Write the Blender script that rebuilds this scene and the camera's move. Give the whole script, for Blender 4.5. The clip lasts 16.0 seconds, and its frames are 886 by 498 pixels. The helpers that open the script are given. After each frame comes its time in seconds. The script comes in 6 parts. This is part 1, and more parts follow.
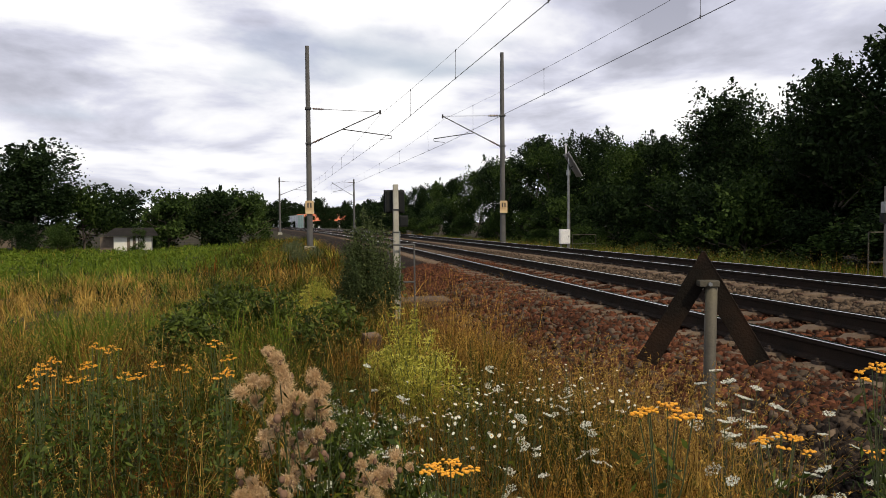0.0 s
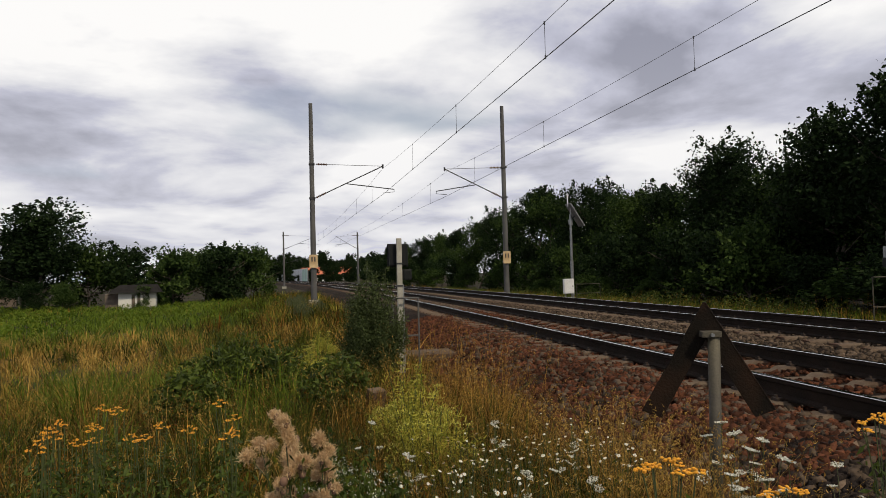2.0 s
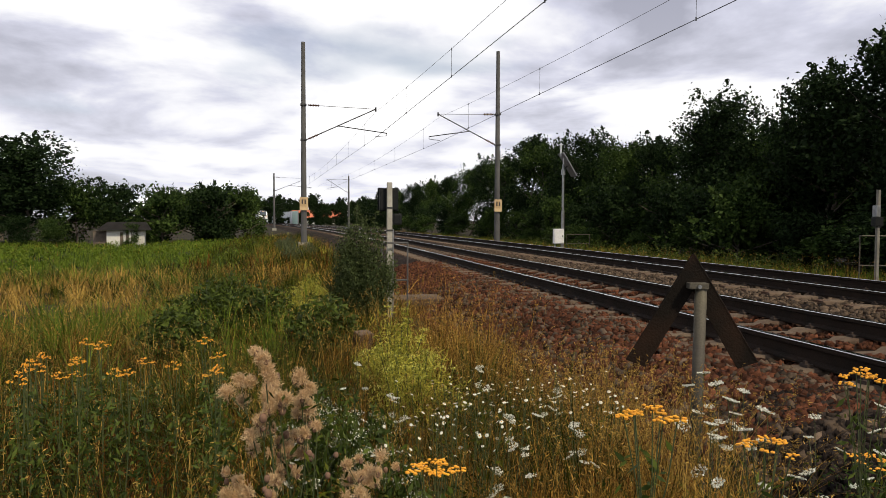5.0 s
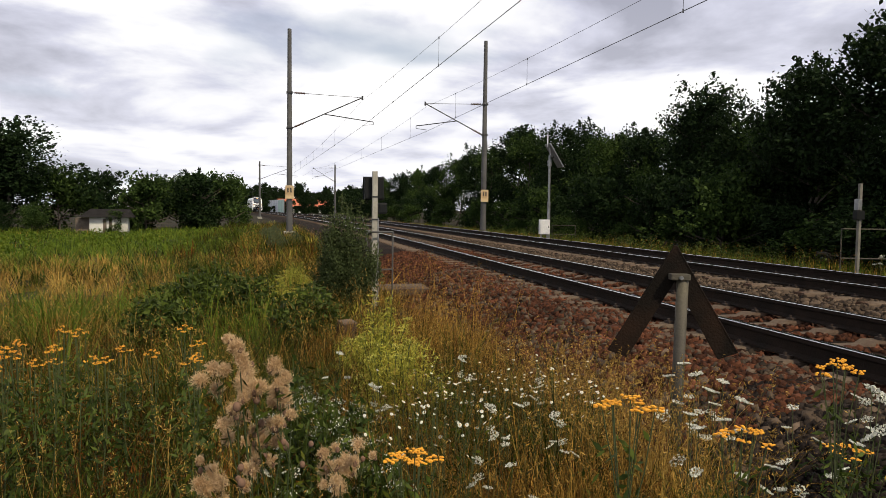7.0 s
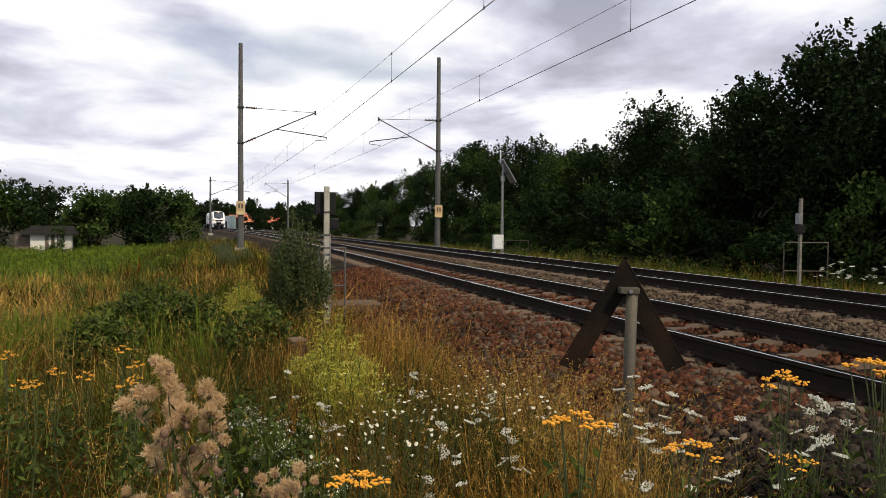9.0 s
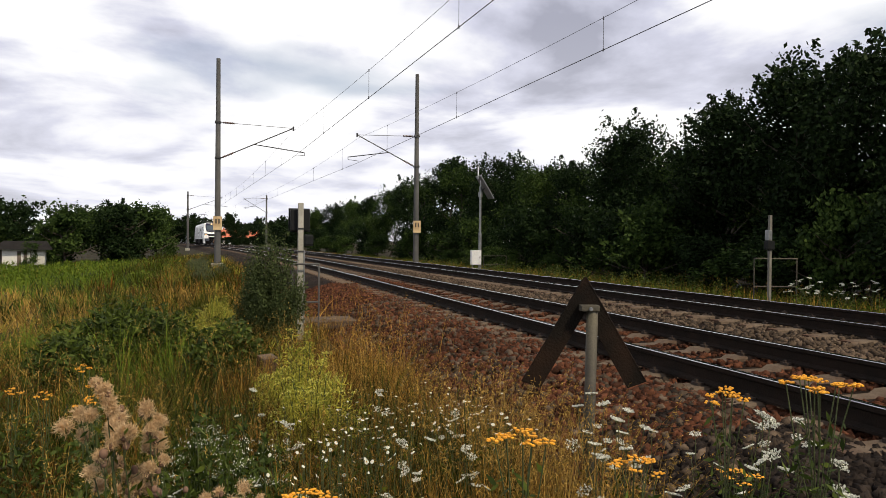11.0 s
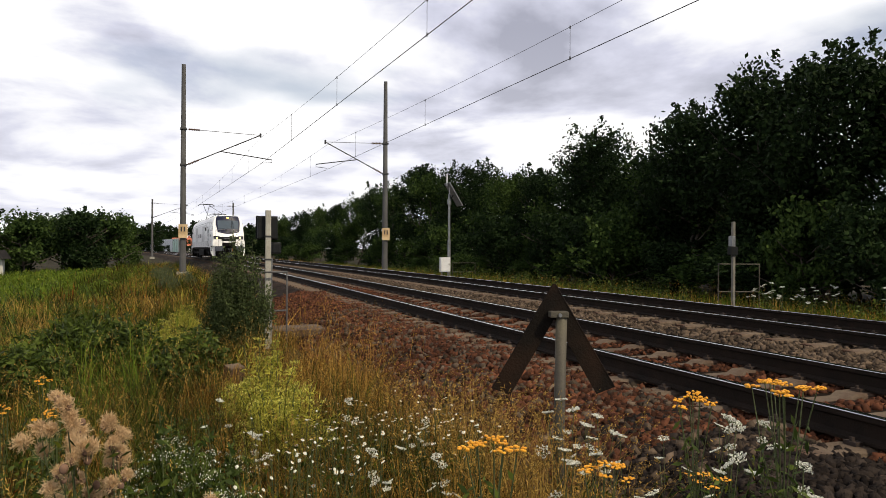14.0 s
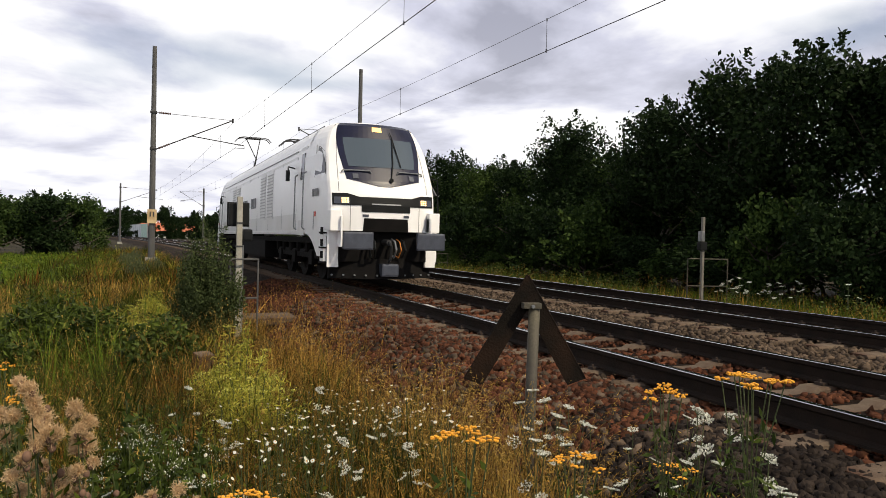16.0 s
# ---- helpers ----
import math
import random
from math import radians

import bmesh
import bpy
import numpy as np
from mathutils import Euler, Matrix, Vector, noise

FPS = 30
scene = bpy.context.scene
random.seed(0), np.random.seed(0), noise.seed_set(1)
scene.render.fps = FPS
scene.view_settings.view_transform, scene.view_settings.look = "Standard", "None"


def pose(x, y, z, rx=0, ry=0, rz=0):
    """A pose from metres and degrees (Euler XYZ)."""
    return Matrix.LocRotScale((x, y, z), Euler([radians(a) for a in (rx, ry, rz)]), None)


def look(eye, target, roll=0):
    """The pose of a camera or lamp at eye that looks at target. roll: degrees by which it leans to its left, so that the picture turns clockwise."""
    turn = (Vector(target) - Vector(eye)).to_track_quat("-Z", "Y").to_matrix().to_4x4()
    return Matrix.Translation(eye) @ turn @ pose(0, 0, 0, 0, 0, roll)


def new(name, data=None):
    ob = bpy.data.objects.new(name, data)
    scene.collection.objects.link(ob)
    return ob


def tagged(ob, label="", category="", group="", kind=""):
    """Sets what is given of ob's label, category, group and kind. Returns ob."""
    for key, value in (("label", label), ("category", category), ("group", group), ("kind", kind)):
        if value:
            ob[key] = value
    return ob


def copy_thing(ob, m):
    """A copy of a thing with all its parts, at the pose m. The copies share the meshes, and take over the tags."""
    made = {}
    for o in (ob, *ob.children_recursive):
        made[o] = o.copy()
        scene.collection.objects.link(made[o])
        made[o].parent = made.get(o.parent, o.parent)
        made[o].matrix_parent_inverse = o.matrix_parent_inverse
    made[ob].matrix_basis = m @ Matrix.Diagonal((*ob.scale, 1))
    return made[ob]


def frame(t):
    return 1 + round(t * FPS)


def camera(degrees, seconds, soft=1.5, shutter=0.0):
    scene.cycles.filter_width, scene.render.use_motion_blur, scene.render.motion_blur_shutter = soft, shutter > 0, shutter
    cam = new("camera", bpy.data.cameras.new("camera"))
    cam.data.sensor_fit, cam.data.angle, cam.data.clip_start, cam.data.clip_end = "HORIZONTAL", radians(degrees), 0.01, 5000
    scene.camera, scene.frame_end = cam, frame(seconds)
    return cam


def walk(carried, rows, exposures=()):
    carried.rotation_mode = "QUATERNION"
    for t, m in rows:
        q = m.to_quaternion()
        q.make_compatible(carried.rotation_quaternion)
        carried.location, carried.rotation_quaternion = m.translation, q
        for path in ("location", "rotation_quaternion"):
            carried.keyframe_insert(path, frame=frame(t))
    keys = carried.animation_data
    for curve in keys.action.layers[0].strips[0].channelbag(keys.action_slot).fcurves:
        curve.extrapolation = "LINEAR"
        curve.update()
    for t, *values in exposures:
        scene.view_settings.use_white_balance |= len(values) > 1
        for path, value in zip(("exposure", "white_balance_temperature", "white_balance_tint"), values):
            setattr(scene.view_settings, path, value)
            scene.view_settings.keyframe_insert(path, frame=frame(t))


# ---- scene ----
import itertools

# ---- camera ----
cam = camera(63.9, 16.0, soft=0.55)
PATH = [
    (0, (-4.884, 0.253, 0.986), (-4.495, 2.213, 0.911), -0.5),
    (0.5, (-4.883, 0.258, 0.983), (-4.513, 2.222, 0.905), -0.3),
    (1, (-4.895, 0.243, 0.981), (-4.543, 2.206, 0.826), 0.7),
    (1.5, (-4.882, 0.245, 0.984), (-4.567, 2.218, 0.889), 1.0),
    (2, (-4.886, 0.199, 1.012), (-4.505, 2.162, 1.081), -1.5),
    (2.5, (-4.881, 0.181, 1.015), (-4.49, 2.142, 1.043), -1.5),
    (3, (-4.872, 0.218, 0.996), (-4.527, 2.188, 0.955), -0.4),
    (3.5, (-4.874, 0.222, 1.001), (-4.506, 2.186, 0.917), -0.5),
    (3.7, (-4.885, 0.222, 0.989), (-4.487, 2.181, 0.925), -0.2),
    (6, (-4.855, 0.252, 1.001), (-4.461, 2.21, 0.909), 0.6),
    (6.5, (-4.852, 0.25, 1.001), (-4.47, 2.212, 0.921), 0.7),
    (7, (-4.848, 0.249, 0.992), (-4.406, 2.196, 0.883), 0.7),
    (7.5, (-4.823, 0.266, 0.987), (-4.304, 2.196, 0.892), 0.8),
    (8, (-4.825, 0.283, 0.986), (-4.322, 2.216, 0.882), 1.1),
    (8.5, (-4.824, 0.282, 0.993), (-4.288, 2.208, 0.929), 0.9),
    (9, (-4.809, 0.292, 0.987), (-4.244, 2.209, 0.923), 0.5),
    (11.3, (-4.732, 0.205, 1.01), (-4.105, 2.104, 0.999), 0.7),
    (11.5, (-4.736, 0.211, 1.008), (-4.101, 2.107, 1.003), 0.8),
    (12, (-4.736, 0.213, 1.009), (-4.058, 2.094, 1.013), 0.7),
    (12.5, (-4.733, 0.21, 1.01), (-4.039, 2.086, 1.018), 0.4),
    (13, (-4.725, 0.212, 1.012), (-4.015, 2.082, 1.022), -0.4),
    (13.5, (-4.726, 0.212, 1.012), (-4.023, 2.084, 1.021), -0.1),
    (14, (-4.734, 0.218, 1.009), (-4.033, 2.091, 1.009), 0.3),
    (14.5, (-4.734, 0.226, 1.008), (-4.017, 2.093, 1.0), 0.5),
    (15, (-4.732, 0.227, 1.008), (-3.992, 2.085, 0.993), 0.8),
    (15.5, (-4.735, 0.226, 1.008), (-3.975, 2.076, 0.986), 1.1),
    (16, (-4.738, 0.235, 1.005), (-3.965, 2.08, 0.979), 1.3),
]
EXPOSURES = [(0, -0.18), (0.8, -0.16), (1.6, -0.1), (2.1, -0.6), (2.6, -0.7), (3.1, -0.48), (3.7, -0.2), (6, -0.16), (16, -0.12)]
walk(cam, [(t, look(eye, target, roll)) for t, eye, target, roll in PATH], EXPOSURES)

# ---- world and sun ----
SUN_EL, SUN_AZ = 48.0, 150.0   # degrees above the horizon; degrees clockwise from +y


def make_world():
    w = bpy.data.worlds.new("sky")
    scene.world = w
    w.use_nodes = True
    nt = w.node_tree
    nt.nodes.clear()
    N, L = nt.nodes.new, nt.links.new
    out, bg = N("ShaderNodeOutputWorld"), N("ShaderNodeBackground")
    sky = N("ShaderNodeTexSky")
    sky.sky_type, sky.sun_disc = "NISHITA", False
    sky.sun_elevation, sky.sun_rotation = radians(SUN_EL), radians(SUN_AZ)
    sky.air_density, sky.dust_density = 1.0, 2.0
    tc = N("ShaderNodeTexCoord")
    sep = N("ShaderNodeSeparateXYZ")
    L(tc.outputs["Generated"], sep.inputs[0])

    def math_node(op, a, b=None, clamp=False):
        n = N("ShaderNodeMath")
        n.operation, n.use_clamp = op, clamp
        for k, v in ((0, a), (1, b)):
            if v is None:
                continue
            if isinstance(v, (int, float)):
                n.inputs[k].default_value = v
            else:
                L(v, n.inputs[k])
        return n.outputs[0]

    # clouds lie on a flat layer above the place
    zz = math_node("ADD", math_node("MAXIMUM", sep.outputs[2], 0.0), 0.16)
    cx, cy = math_node("DIVIDE", sep.outputs[0], zz), math_node("DIVIDE", sep.outputs[1], zz)
    comb = N("ShaderNodeCombineXYZ")
    L(cx, comb.inputs[0]), L(cy, comb.inputs[1])

    def cloud(scale, detail, seed, rough, dist):
        m = N("ShaderNodeMapping")
        m.inputs["Location"].default_value = (seed, seed * 0.7, 0)
        L(comb.outputs[0], m.inputs[0])
        n = N("ShaderNodeTexNoise")
        n.inputs["Scale"].default_value, n.inputs["Detail"].default_value = scale, detail
        n.inputs["Roughness"].default_value, n.inputs["Distortion"].default_value = rough, dist
        L(m.outputs[0], n.inputs["Vector"])
        return n.outputs[0]

    def ramp(fac, *stops):
        r = N("ShaderNodeValToRGB")
        e = r.color_ramp.elements
        while len(e) < len(stops):
            e.new(0.5)
        for el, (p, c) in zip(e, stops):
            el.position, el.color = p, (*c, 1)
        L(fac, r.inputs[0])
        return r.outputs[0]

    def mix(fac, a, b):
        m = N("ShaderNodeMix")
        m.data_type = "RGBA"
        if isinstance(fac, float):
            m.inputs[0].default_value = fac
        else:
            L(fac, m.inputs[0])
        for sock, v in ((m.inputs[6], a), (m.inputs[7], b)):
            if isinstance(v, tuple):
                sock.default_value = (*v, 1)
            else:
                L(v, sock)
        return m.outputs[2]

    tone = ramp(cloud(1.0, 7, 5.3, 0.54, 0.25), (0.345, (0.46, 0.47, 0.57)), (0.435, (0.75, 0.76, 0.90)), (0.495, (1.06, 1.06, 1.11)), (0.60, (1.4, 1.38, 1.36)))
    cover = ramp(cloud(0.55, 4, 8.4, 0.5, 0.2), (0.30, (0, 0, 0)), (0.41, (1, 1, 1)))
    blue = N("ShaderNodeVectorMath")
    blue.operation = "SCALE"
    L(sky.outputs[0], blue.inputs[0])
    blue.inputs["Scale"].default_value = 0.11
    both = mix(cover, blue.outputs[0], tone)
    # the layer thickens to a bright veil low over the land ahead
    low = math_node("SUBTRACT", 1.0, math_node("MULTIPLY", math_node("MAXIMUM", sep.outputs[2], 0.0), 3.4), clamp=True)
    both = mix(math_node("MULTIPLY", low, 0.42), both, (1.08, 1.08, 1.14))
    # the unseen sky overhead is darkened to dim the light from above
    over = math_node("MULTIPLY", math_node("SUBTRACT", sep.outputs[2], 0.42), 1.8, clamp=True)
    both = mix(math_node("MULTIPLY", over, 0.8), both, (0.22, 0.23, 0.27))
    L(both, bg.inputs[0])
    bg.inputs[1].default_value = 1.0
    L(bg.outputs[0], out.inputs[0])


make_world()
sun = new("sun", bpy.data.lights.new("sun", "SUN"))
sun.data.energy, sun.data.angle, sun.data.color = 4.4, radians(2), (1.0, 0.86, 0.64)
sun.rotation_euler = (radians(90 - SUN_EL), 0, radians(180 - SUN_AZ))

# ---- materials ----
def mat(name, a, b=None, rough=0.7, metal=0.0, scale=8.0, fine=60.0, bump=0.2, c=None, island=False, trans=0.0, rand=0.0, spec=0.5, grain=0.5, skew=1.0):
    """A surface that varies from colour a to b in two scales of noise, with stains of colour c."""
    m = bpy.data.materials.new(name)
    m.use_nodes = True
    nt = m.node_tree
    N, L = nt.nodes.new, nt.links.new
    bs = nt.nodes["Principled BSDF"]
    bs.inputs["Roughness"].default_value, bs.inputs["Metallic"].default_value = rough, metal
    bs.inputs["Specular IOR Level"].default_value = spec
    b = b or tuple(v * 0.75 for v in a)
    tc = N("ShaderNodeTexCoord")
    n1, n2 = N("ShaderNodeTexNoise"), N("ShaderNodeTexNoise")
    for n, s, d in ((n1, scale, 4), (n2, fine, 3)):
        n.inputs["Scale"].default_value, n.inputs["Detail"].default_value = s, d
        L(tc.outputs["Object"], n.inputs["Vector"])
    add = N("ShaderNodeMath")
    add.operation, add.use_clamp = "MULTIPLY_ADD", True
    L(n1.outputs[0], add.inputs[0])
    add.inputs[1].default_value = 2.4
    add.inputs[2].default_value = -0.7
    fac = add.outputs[0]
    if island:
        g = N("ShaderNodeNewGeometry")
        mm = N("ShaderNodeMix")
        mm.inputs[0].default_value = 0.6
        L(fac, mm.inputs[2]), L(g.outputs["Random Per Island"], mm.inputs[3])
        pw = N("ShaderNodeMath")
        pw.operation = "POWER"
        L(mm.outputs[0], pw.inputs[0])
        pw.inputs[1].default_value = skew
        fac = pw.outputs[0]
    if rand:
        oi = N("ShaderNodeObjectInfo")
        mm = N("ShaderNodeMix")
        mm.inputs[0].default_value = rand
        L(fac, mm.inputs[2]), L(oi.outputs["Random"], mm.inputs[3])
        fac = mm.outputs[0]
    mx = N("ShaderNodeMix")
    mx.data_type = "RGBA"
    mx.inputs[6].default_value, mx.inputs[7].default_value = (*a, 1), (*b, 1)
    L(fac, mx.inputs[0])
    col = mx.outputs[2]
    if c:
        n3 = N("ShaderNodeTexNoise")
        n3.inputs["Scale"].default_value, n3.inputs["Detail"].default_value = scale * 0.37, 5
        L(tc.outputs["Object"], n3.inputs["Vector"])
        r = N("ShaderNodeValToRGB")
        r.color_ramp.elements[0].position, r.color_ramp.elements[1].position = 0.48, 0.66
        L(n3.outputs[0], r.inputs[0])
        m3 = N("ShaderNodeMix")
        m3.data_type = "RGBA"
        L(r.outputs[0], m3.inputs[0]), L(col, m3.inputs[6])
        m3.inputs[7].default_value = (*c, 1)
        col = m3.outputs[2]
    # fine grain on top
    g2 = N("ShaderNodeMix")
    g2.data_type, g2.blend_type = "RGBA", "MULTIPLY"
    g2.inputs[0].default_value = grain
    L(col, g2.inputs[6])
    r2 = N("ShaderNodeValToRGB")
    r2.color_ramp.elements[0].position, r2.color_ramp.elements[1].position = 0.3, 0.6
    r2.color_ramp.elements[0].color = (0.62, 0.62, 0.62, 1)
    L(n2.outputs[0], r2.inputs[0]), L(r2.outputs[0], g2.inputs[7])
    L(g2.outputs[2], bs.inputs["Base Color"])
    if bump:
        bp = N("ShaderNodeBump")
        bp.inputs["Strength"].default_value, bp.inputs["Distance"].default_value = bump, 0.02
        L(n2.outputs[0], bp.inputs["Height"]), L(bp.outputs[0], bs.inputs["Normal"])
    if trans:
        tr, ms = N("ShaderNodeBsdfTranslucent"), N("ShaderNodeMixShader")
        ms.inputs[0].default_value = trans
        L(g2.outputs[2], tr.inputs[0])
        L(bs.outputs[0], ms.inputs[1]), L(tr.outputs[0], ms.inputs[2])
        L(ms.outputs[0], nt.nodes["Material Output"].inputs[0])
    return m


def glow(name, col, strength):
    m = bpy.data.materials.new(name)
    m.use_nodes = True
    bs = m.node_tree.nodes["Principled BSDF"]
    bs.inputs["Base Color"].default_value = (*col, 1)
    bs.inputs["Emission Color"].default_value = (*col, 1)
    bs.inputs["Emission Strength"].default_value = strength
    return m


M = dict(
    soil=mat("soil and short grass", (0.022, 0.017, 0.008), (0.014, 0.015, 0.005), 0.95, scale=0.6, fine=30, bump=0.5, c=(0.04, 0.03, 0.013), spec=0.1),
    ballast=mat("ballast bed", (0.018, 0.011, 0.008), (0.01, 0.007, 0.005), 0.9, scale=2, fine=26, bump=1.0, c=(0.03, 0.02, 0.015), spec=0.05),
    stone_dark=mat("dark grey ballast stone", (0.06, 0.046, 0.038), (0.005, 0.004, 0.004), 0.85, scale=3, fine=40, bump=0.4, island=True, spec=0.06, skew=0.5),
    stone=mat("ballast stone", (0.22, 0.085, 0.046), (0.006, 0.004, 0.003), 0.85, scale=3, fine=40, bump=0.4, island=True, spec=0.06, skew=0.5),
    stone_grey=mat("grey ballast stone", (0.20, 0.145, 0.105), (0.010, 0.008, 0.006), 0.85, scale=3, fine=40, bump=0.4, island=True, spec=0.06, skew=0.6),
    sleeper=mat("weathered concrete sleeper", (0.15, 0.115, 0.085), (0.07, 0.05, 0.037), 0.85, scale=5, fine=70, bump=0.4, c=(0.08, 0.045, 0.03), rand=0.3, spec=0.1),
    stone_post=mat("lichened grey concrete", (0.20, 0.19, 0.16), (0.12, 0.115, 0.10), 0.85, scale=6, fine=60, bump=0.3, c=(0.09, 0.085, 0.07)),
    rail_side=mat("rusty rail", (0.022, 0.014, 0.010), (0.012, 0.009, 0.007), 0.9, scale=6, fine=90, bump=0.4, spec=0.15),
    rail_top=mat("polished rail head", (0.78, 0.78, 0.79), (0.62, 0.62, 0.63), 0.14, 1.0, scale=2, fine=40, bump=0.02),
    clip=mat("rail fastening", (0.045, 0.03, 0.022), (0.03, 0.02, 0.016), 0.7, 0.3),
    concrete=mat("pale weathered concrete", (0.40, 0.39, 0.34), (0.28, 0.27, 0.24), 0.85, scale=4, fine=60, bump=0.3, c=(0.26, 0.25, 0.2)),
    mast=mat("grey mast concrete", (0.085, 0.085, 0.085), (0.055, 0.055, 0.057), 0.8, scale=1.5, fine=40, bump=0.3, c=(0.11, 0.11, 0.105)),
    galv=mat("galvanised steel", (0.30, 0.31, 0.32), (0.2, 0.21, 0.22), 0.45, 0.7, scale=9, fine=80, bump=0.08),
    dark_steel=mat("dark steel fitting", (0.05, 0.05, 0.052), (0.035, 0.035, 0.035), 0.5, 0.5, bump=0.1),
    wire=mat("overhead wire", (0.10, 0.10, 0.11), (0.07, 0.07, 0.075), 0.5, 0.6, bump=0.0),
    insul=mat("brown glazed insulator", (0.09, 0.045, 0.03), (0.06, 0.03, 0.02), 0.3, bump=0.0),
    black=mat("black coated sheet", (0.008, 0.009, 0.010), (0.005, 0.006, 0.006), 0.55, scale=5, fine=90, bump=0.1, spec=0.2),
    rust=mat("rusted sheet steel", (0.011, 0.008, 0.006), (0.006, 0.005, 0.004), 0.75, scale=7, fine=70, bump=0.3, c=(0.02, 0.011, 0.007), spec=0.08),
    post=mat("dull galvanised post", (0.075, 0.067, 0.052), (0.045, 0.04, 0.033), 0.7, 0.3, scale=6, fine=70, bump=0.2, c=(0.10, 0.09, 0.06)),
    plate=mat("faded cream plate", (0.62, 0.47, 0.27), (0.52, 0.38, 0.2), 0.6, scale=6, bump=0.05, c=(0.38, 0.26, 0.13)),
    white_box=mat("white painted cabinet", (0.72, 0.73, 0.74), (0.6, 0.61, 0.62), 0.5, scale=5, bump=0.05),
    solar=mat("dark solar glass", (0.02, 0.025, 0.045), (0.015, 0.02, 0.035), 0.15, scale=10, bump=0.0),
    bark=mat("rough bark", (0.075, 0.06, 0.045), (0.04, 0.032, 0.025), 0.95, scale=8, fine=40, bump=0.8),
    leaf=mat("dark broadleaf", (0.006, 0.014, 0.005), (0.026, 0.046, 0.013), 0.6, scale=0.7, fine=20, bump=0.0, island=True, trans=0.10, spec=0.05, skew=1.6),
    leaf_mid=mat("mid green leaf", (0.012, 0.028, 0.007), (0.085, 0.13, 0.03), 0.6, scale=0.7, fine=20, bump=0.0, island=True, trans=0.18, spec=0.05, skew=1.6),
    leaf_grey=mat("grey green leaf", (0.012, 0.024, 0.008), (0.15, 0.185, 0.07), 0.7, scale=0.7, fine=20, bump=0.0, island=True, trans=0.25, spec=0.05, skew=1.5),
    grass=mat("green grass blade", (0.006, 0.013, 0.002), (0.15, 0.165, 0.018), 0.6, scale=0.8, fine=20, bump=0.0, island=True, trans=0.22, spec=0.05, skew=2.2),
    meadow=mat("fresh meadow grass", (0.055, 0.105, 0.010), (0.20, 0.25, 0.03), 0.6, scale=0.25, fine=3, bump=0.0, island=True, trans=0.35, spec=0.05, skew=1.3),
    straw=mat("dry grass straw", (0.032, 0.015, 0.003), (0.78, 0.46, 0.09), 0.7, scale=0.8, fine=20, bump=0.0, island=True, trans=0.2, spec=0.08, skew=2.0),
    hay=mat("pale golden hay", (0.12, 0.068, 0.014), (0.80, 0.53, 0.14), 0.7, scale=0.8, fine=20, bump=0.0, island=True, trans=0.3, spec=0.06, skew=1.5),
    rusty_grass=mat("russet dry stalk", (0.020, 0.008, 0.003), (0.28, 0.11, 0.02), 0.8, scale=0.8, fine=20, bump=0.0, island=True, trans=0.18, spec=0.05, skew=1.8),
    pale_umbel=mat("pale green umbel", (0.30, 0.34, 0.05), (0.80, 0.75, 0.22), 0.7, scale=6, fine=60, bump=0.0, island=True, trans=0.3, spec=0.05, skew=1.3),
    bramble=mat("sunlit bramble leaf", (0.012, 0.026, 0.005), (0.13, 0.17, 0.028), 0.55, scale=1.2, fine=20, bump=0.0, island=True, trans=0.2, spec=0.12, skew=1.6),
    dill=mat("yellow green feathery leaf", (0.13, 0.155, 0.02), (0.78, 0.70, 0.12), 0.6, scale=2, fine=20, bump=0.0, island=True, trans=0.35, spec=0.05, skew=1.5),
    stem=mat("green stem", (0.03, 0.05, 0.012), (0.085, 0.10, 0.03), 0.6, bump=0.0, island=True, trans=0.15),
    tansy=mat("golden tansy button", (0.85, 0.42, 0.02), (0.7, 0.29, 0.015), 0.7, scale=30, fine=300, bump=0.4, island=True),
    white_petal=mat("white petal", (0.82, 0.82, 0.76), (0.65, 0.67, 0.58), 0.7, scale=20, fine=200, bump=0.1, island=True, trans=0.3),
    fluff=mat("beige seed fluff", (0.85, 0.66, 0.42), (0.50, 0.33, 0.17), 0.95, scale=20, fine=200, bump=0.0, island=True, trans=0.5, spec=0.05),
    bract=mat("dry brown flower base", (0.22, 0.12, 0.07), (0.13, 0.075, 0.05), 0.9, bump=0.2, island=True),
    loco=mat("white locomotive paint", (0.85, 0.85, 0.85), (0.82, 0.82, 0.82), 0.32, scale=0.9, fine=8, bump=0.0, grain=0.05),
    # the white paint again, greyer: the sides' shade is put into the colour
    loco_shaded=mat("white paint greyed for shade", (0.72, 0.72, 0.72), (0.66, 0.66, 0.66), 0.35, scale=0.9, fine=8, bump=0.0, grain=0.08, c=(0.6, 0.59, 0.57)),
    seam=mat("panel joint", (0.22, 0.22, 0.23), (0.18, 0.18, 0.19), 0.6, bump=0.0),
    navy=mat("dark blue roof edge paint", (0.012, 0.014, 0.04), (0.009, 0.011, 0.03), 0.35, bump=0.0, spec=0.25),
    louvre=mat("shaded louvre", (0.50, 0.50, 0.51), (0.42, 0.42, 0.43), 0.5, bump=0.0),
    under=mat("grimy underframe", (0.008, 0.007, 0.007), (0.004, 0.004, 0.004), 0.8, scale=3, bump=0.3, spec=0.08),
    buffer=mat("grey buffer plate", (0.07, 0.08, 0.105), (0.05, 0.056, 0.075), 0.4, 0.3, bump=0.05),
    roof_tile=mat("orange roof tiles", (0.50, 0.16, 0.08), (0.38, 0.11, 0.06), 0.85, scale=1, fine=9, bump=0.3),
    render_white=mat("white render", (0.68, 0.67, 0.63), (0.55, 0.55, 0.51), 0.9, scale=1.5, bump=0.2, c=(0.42, 0.41, 0.37)),
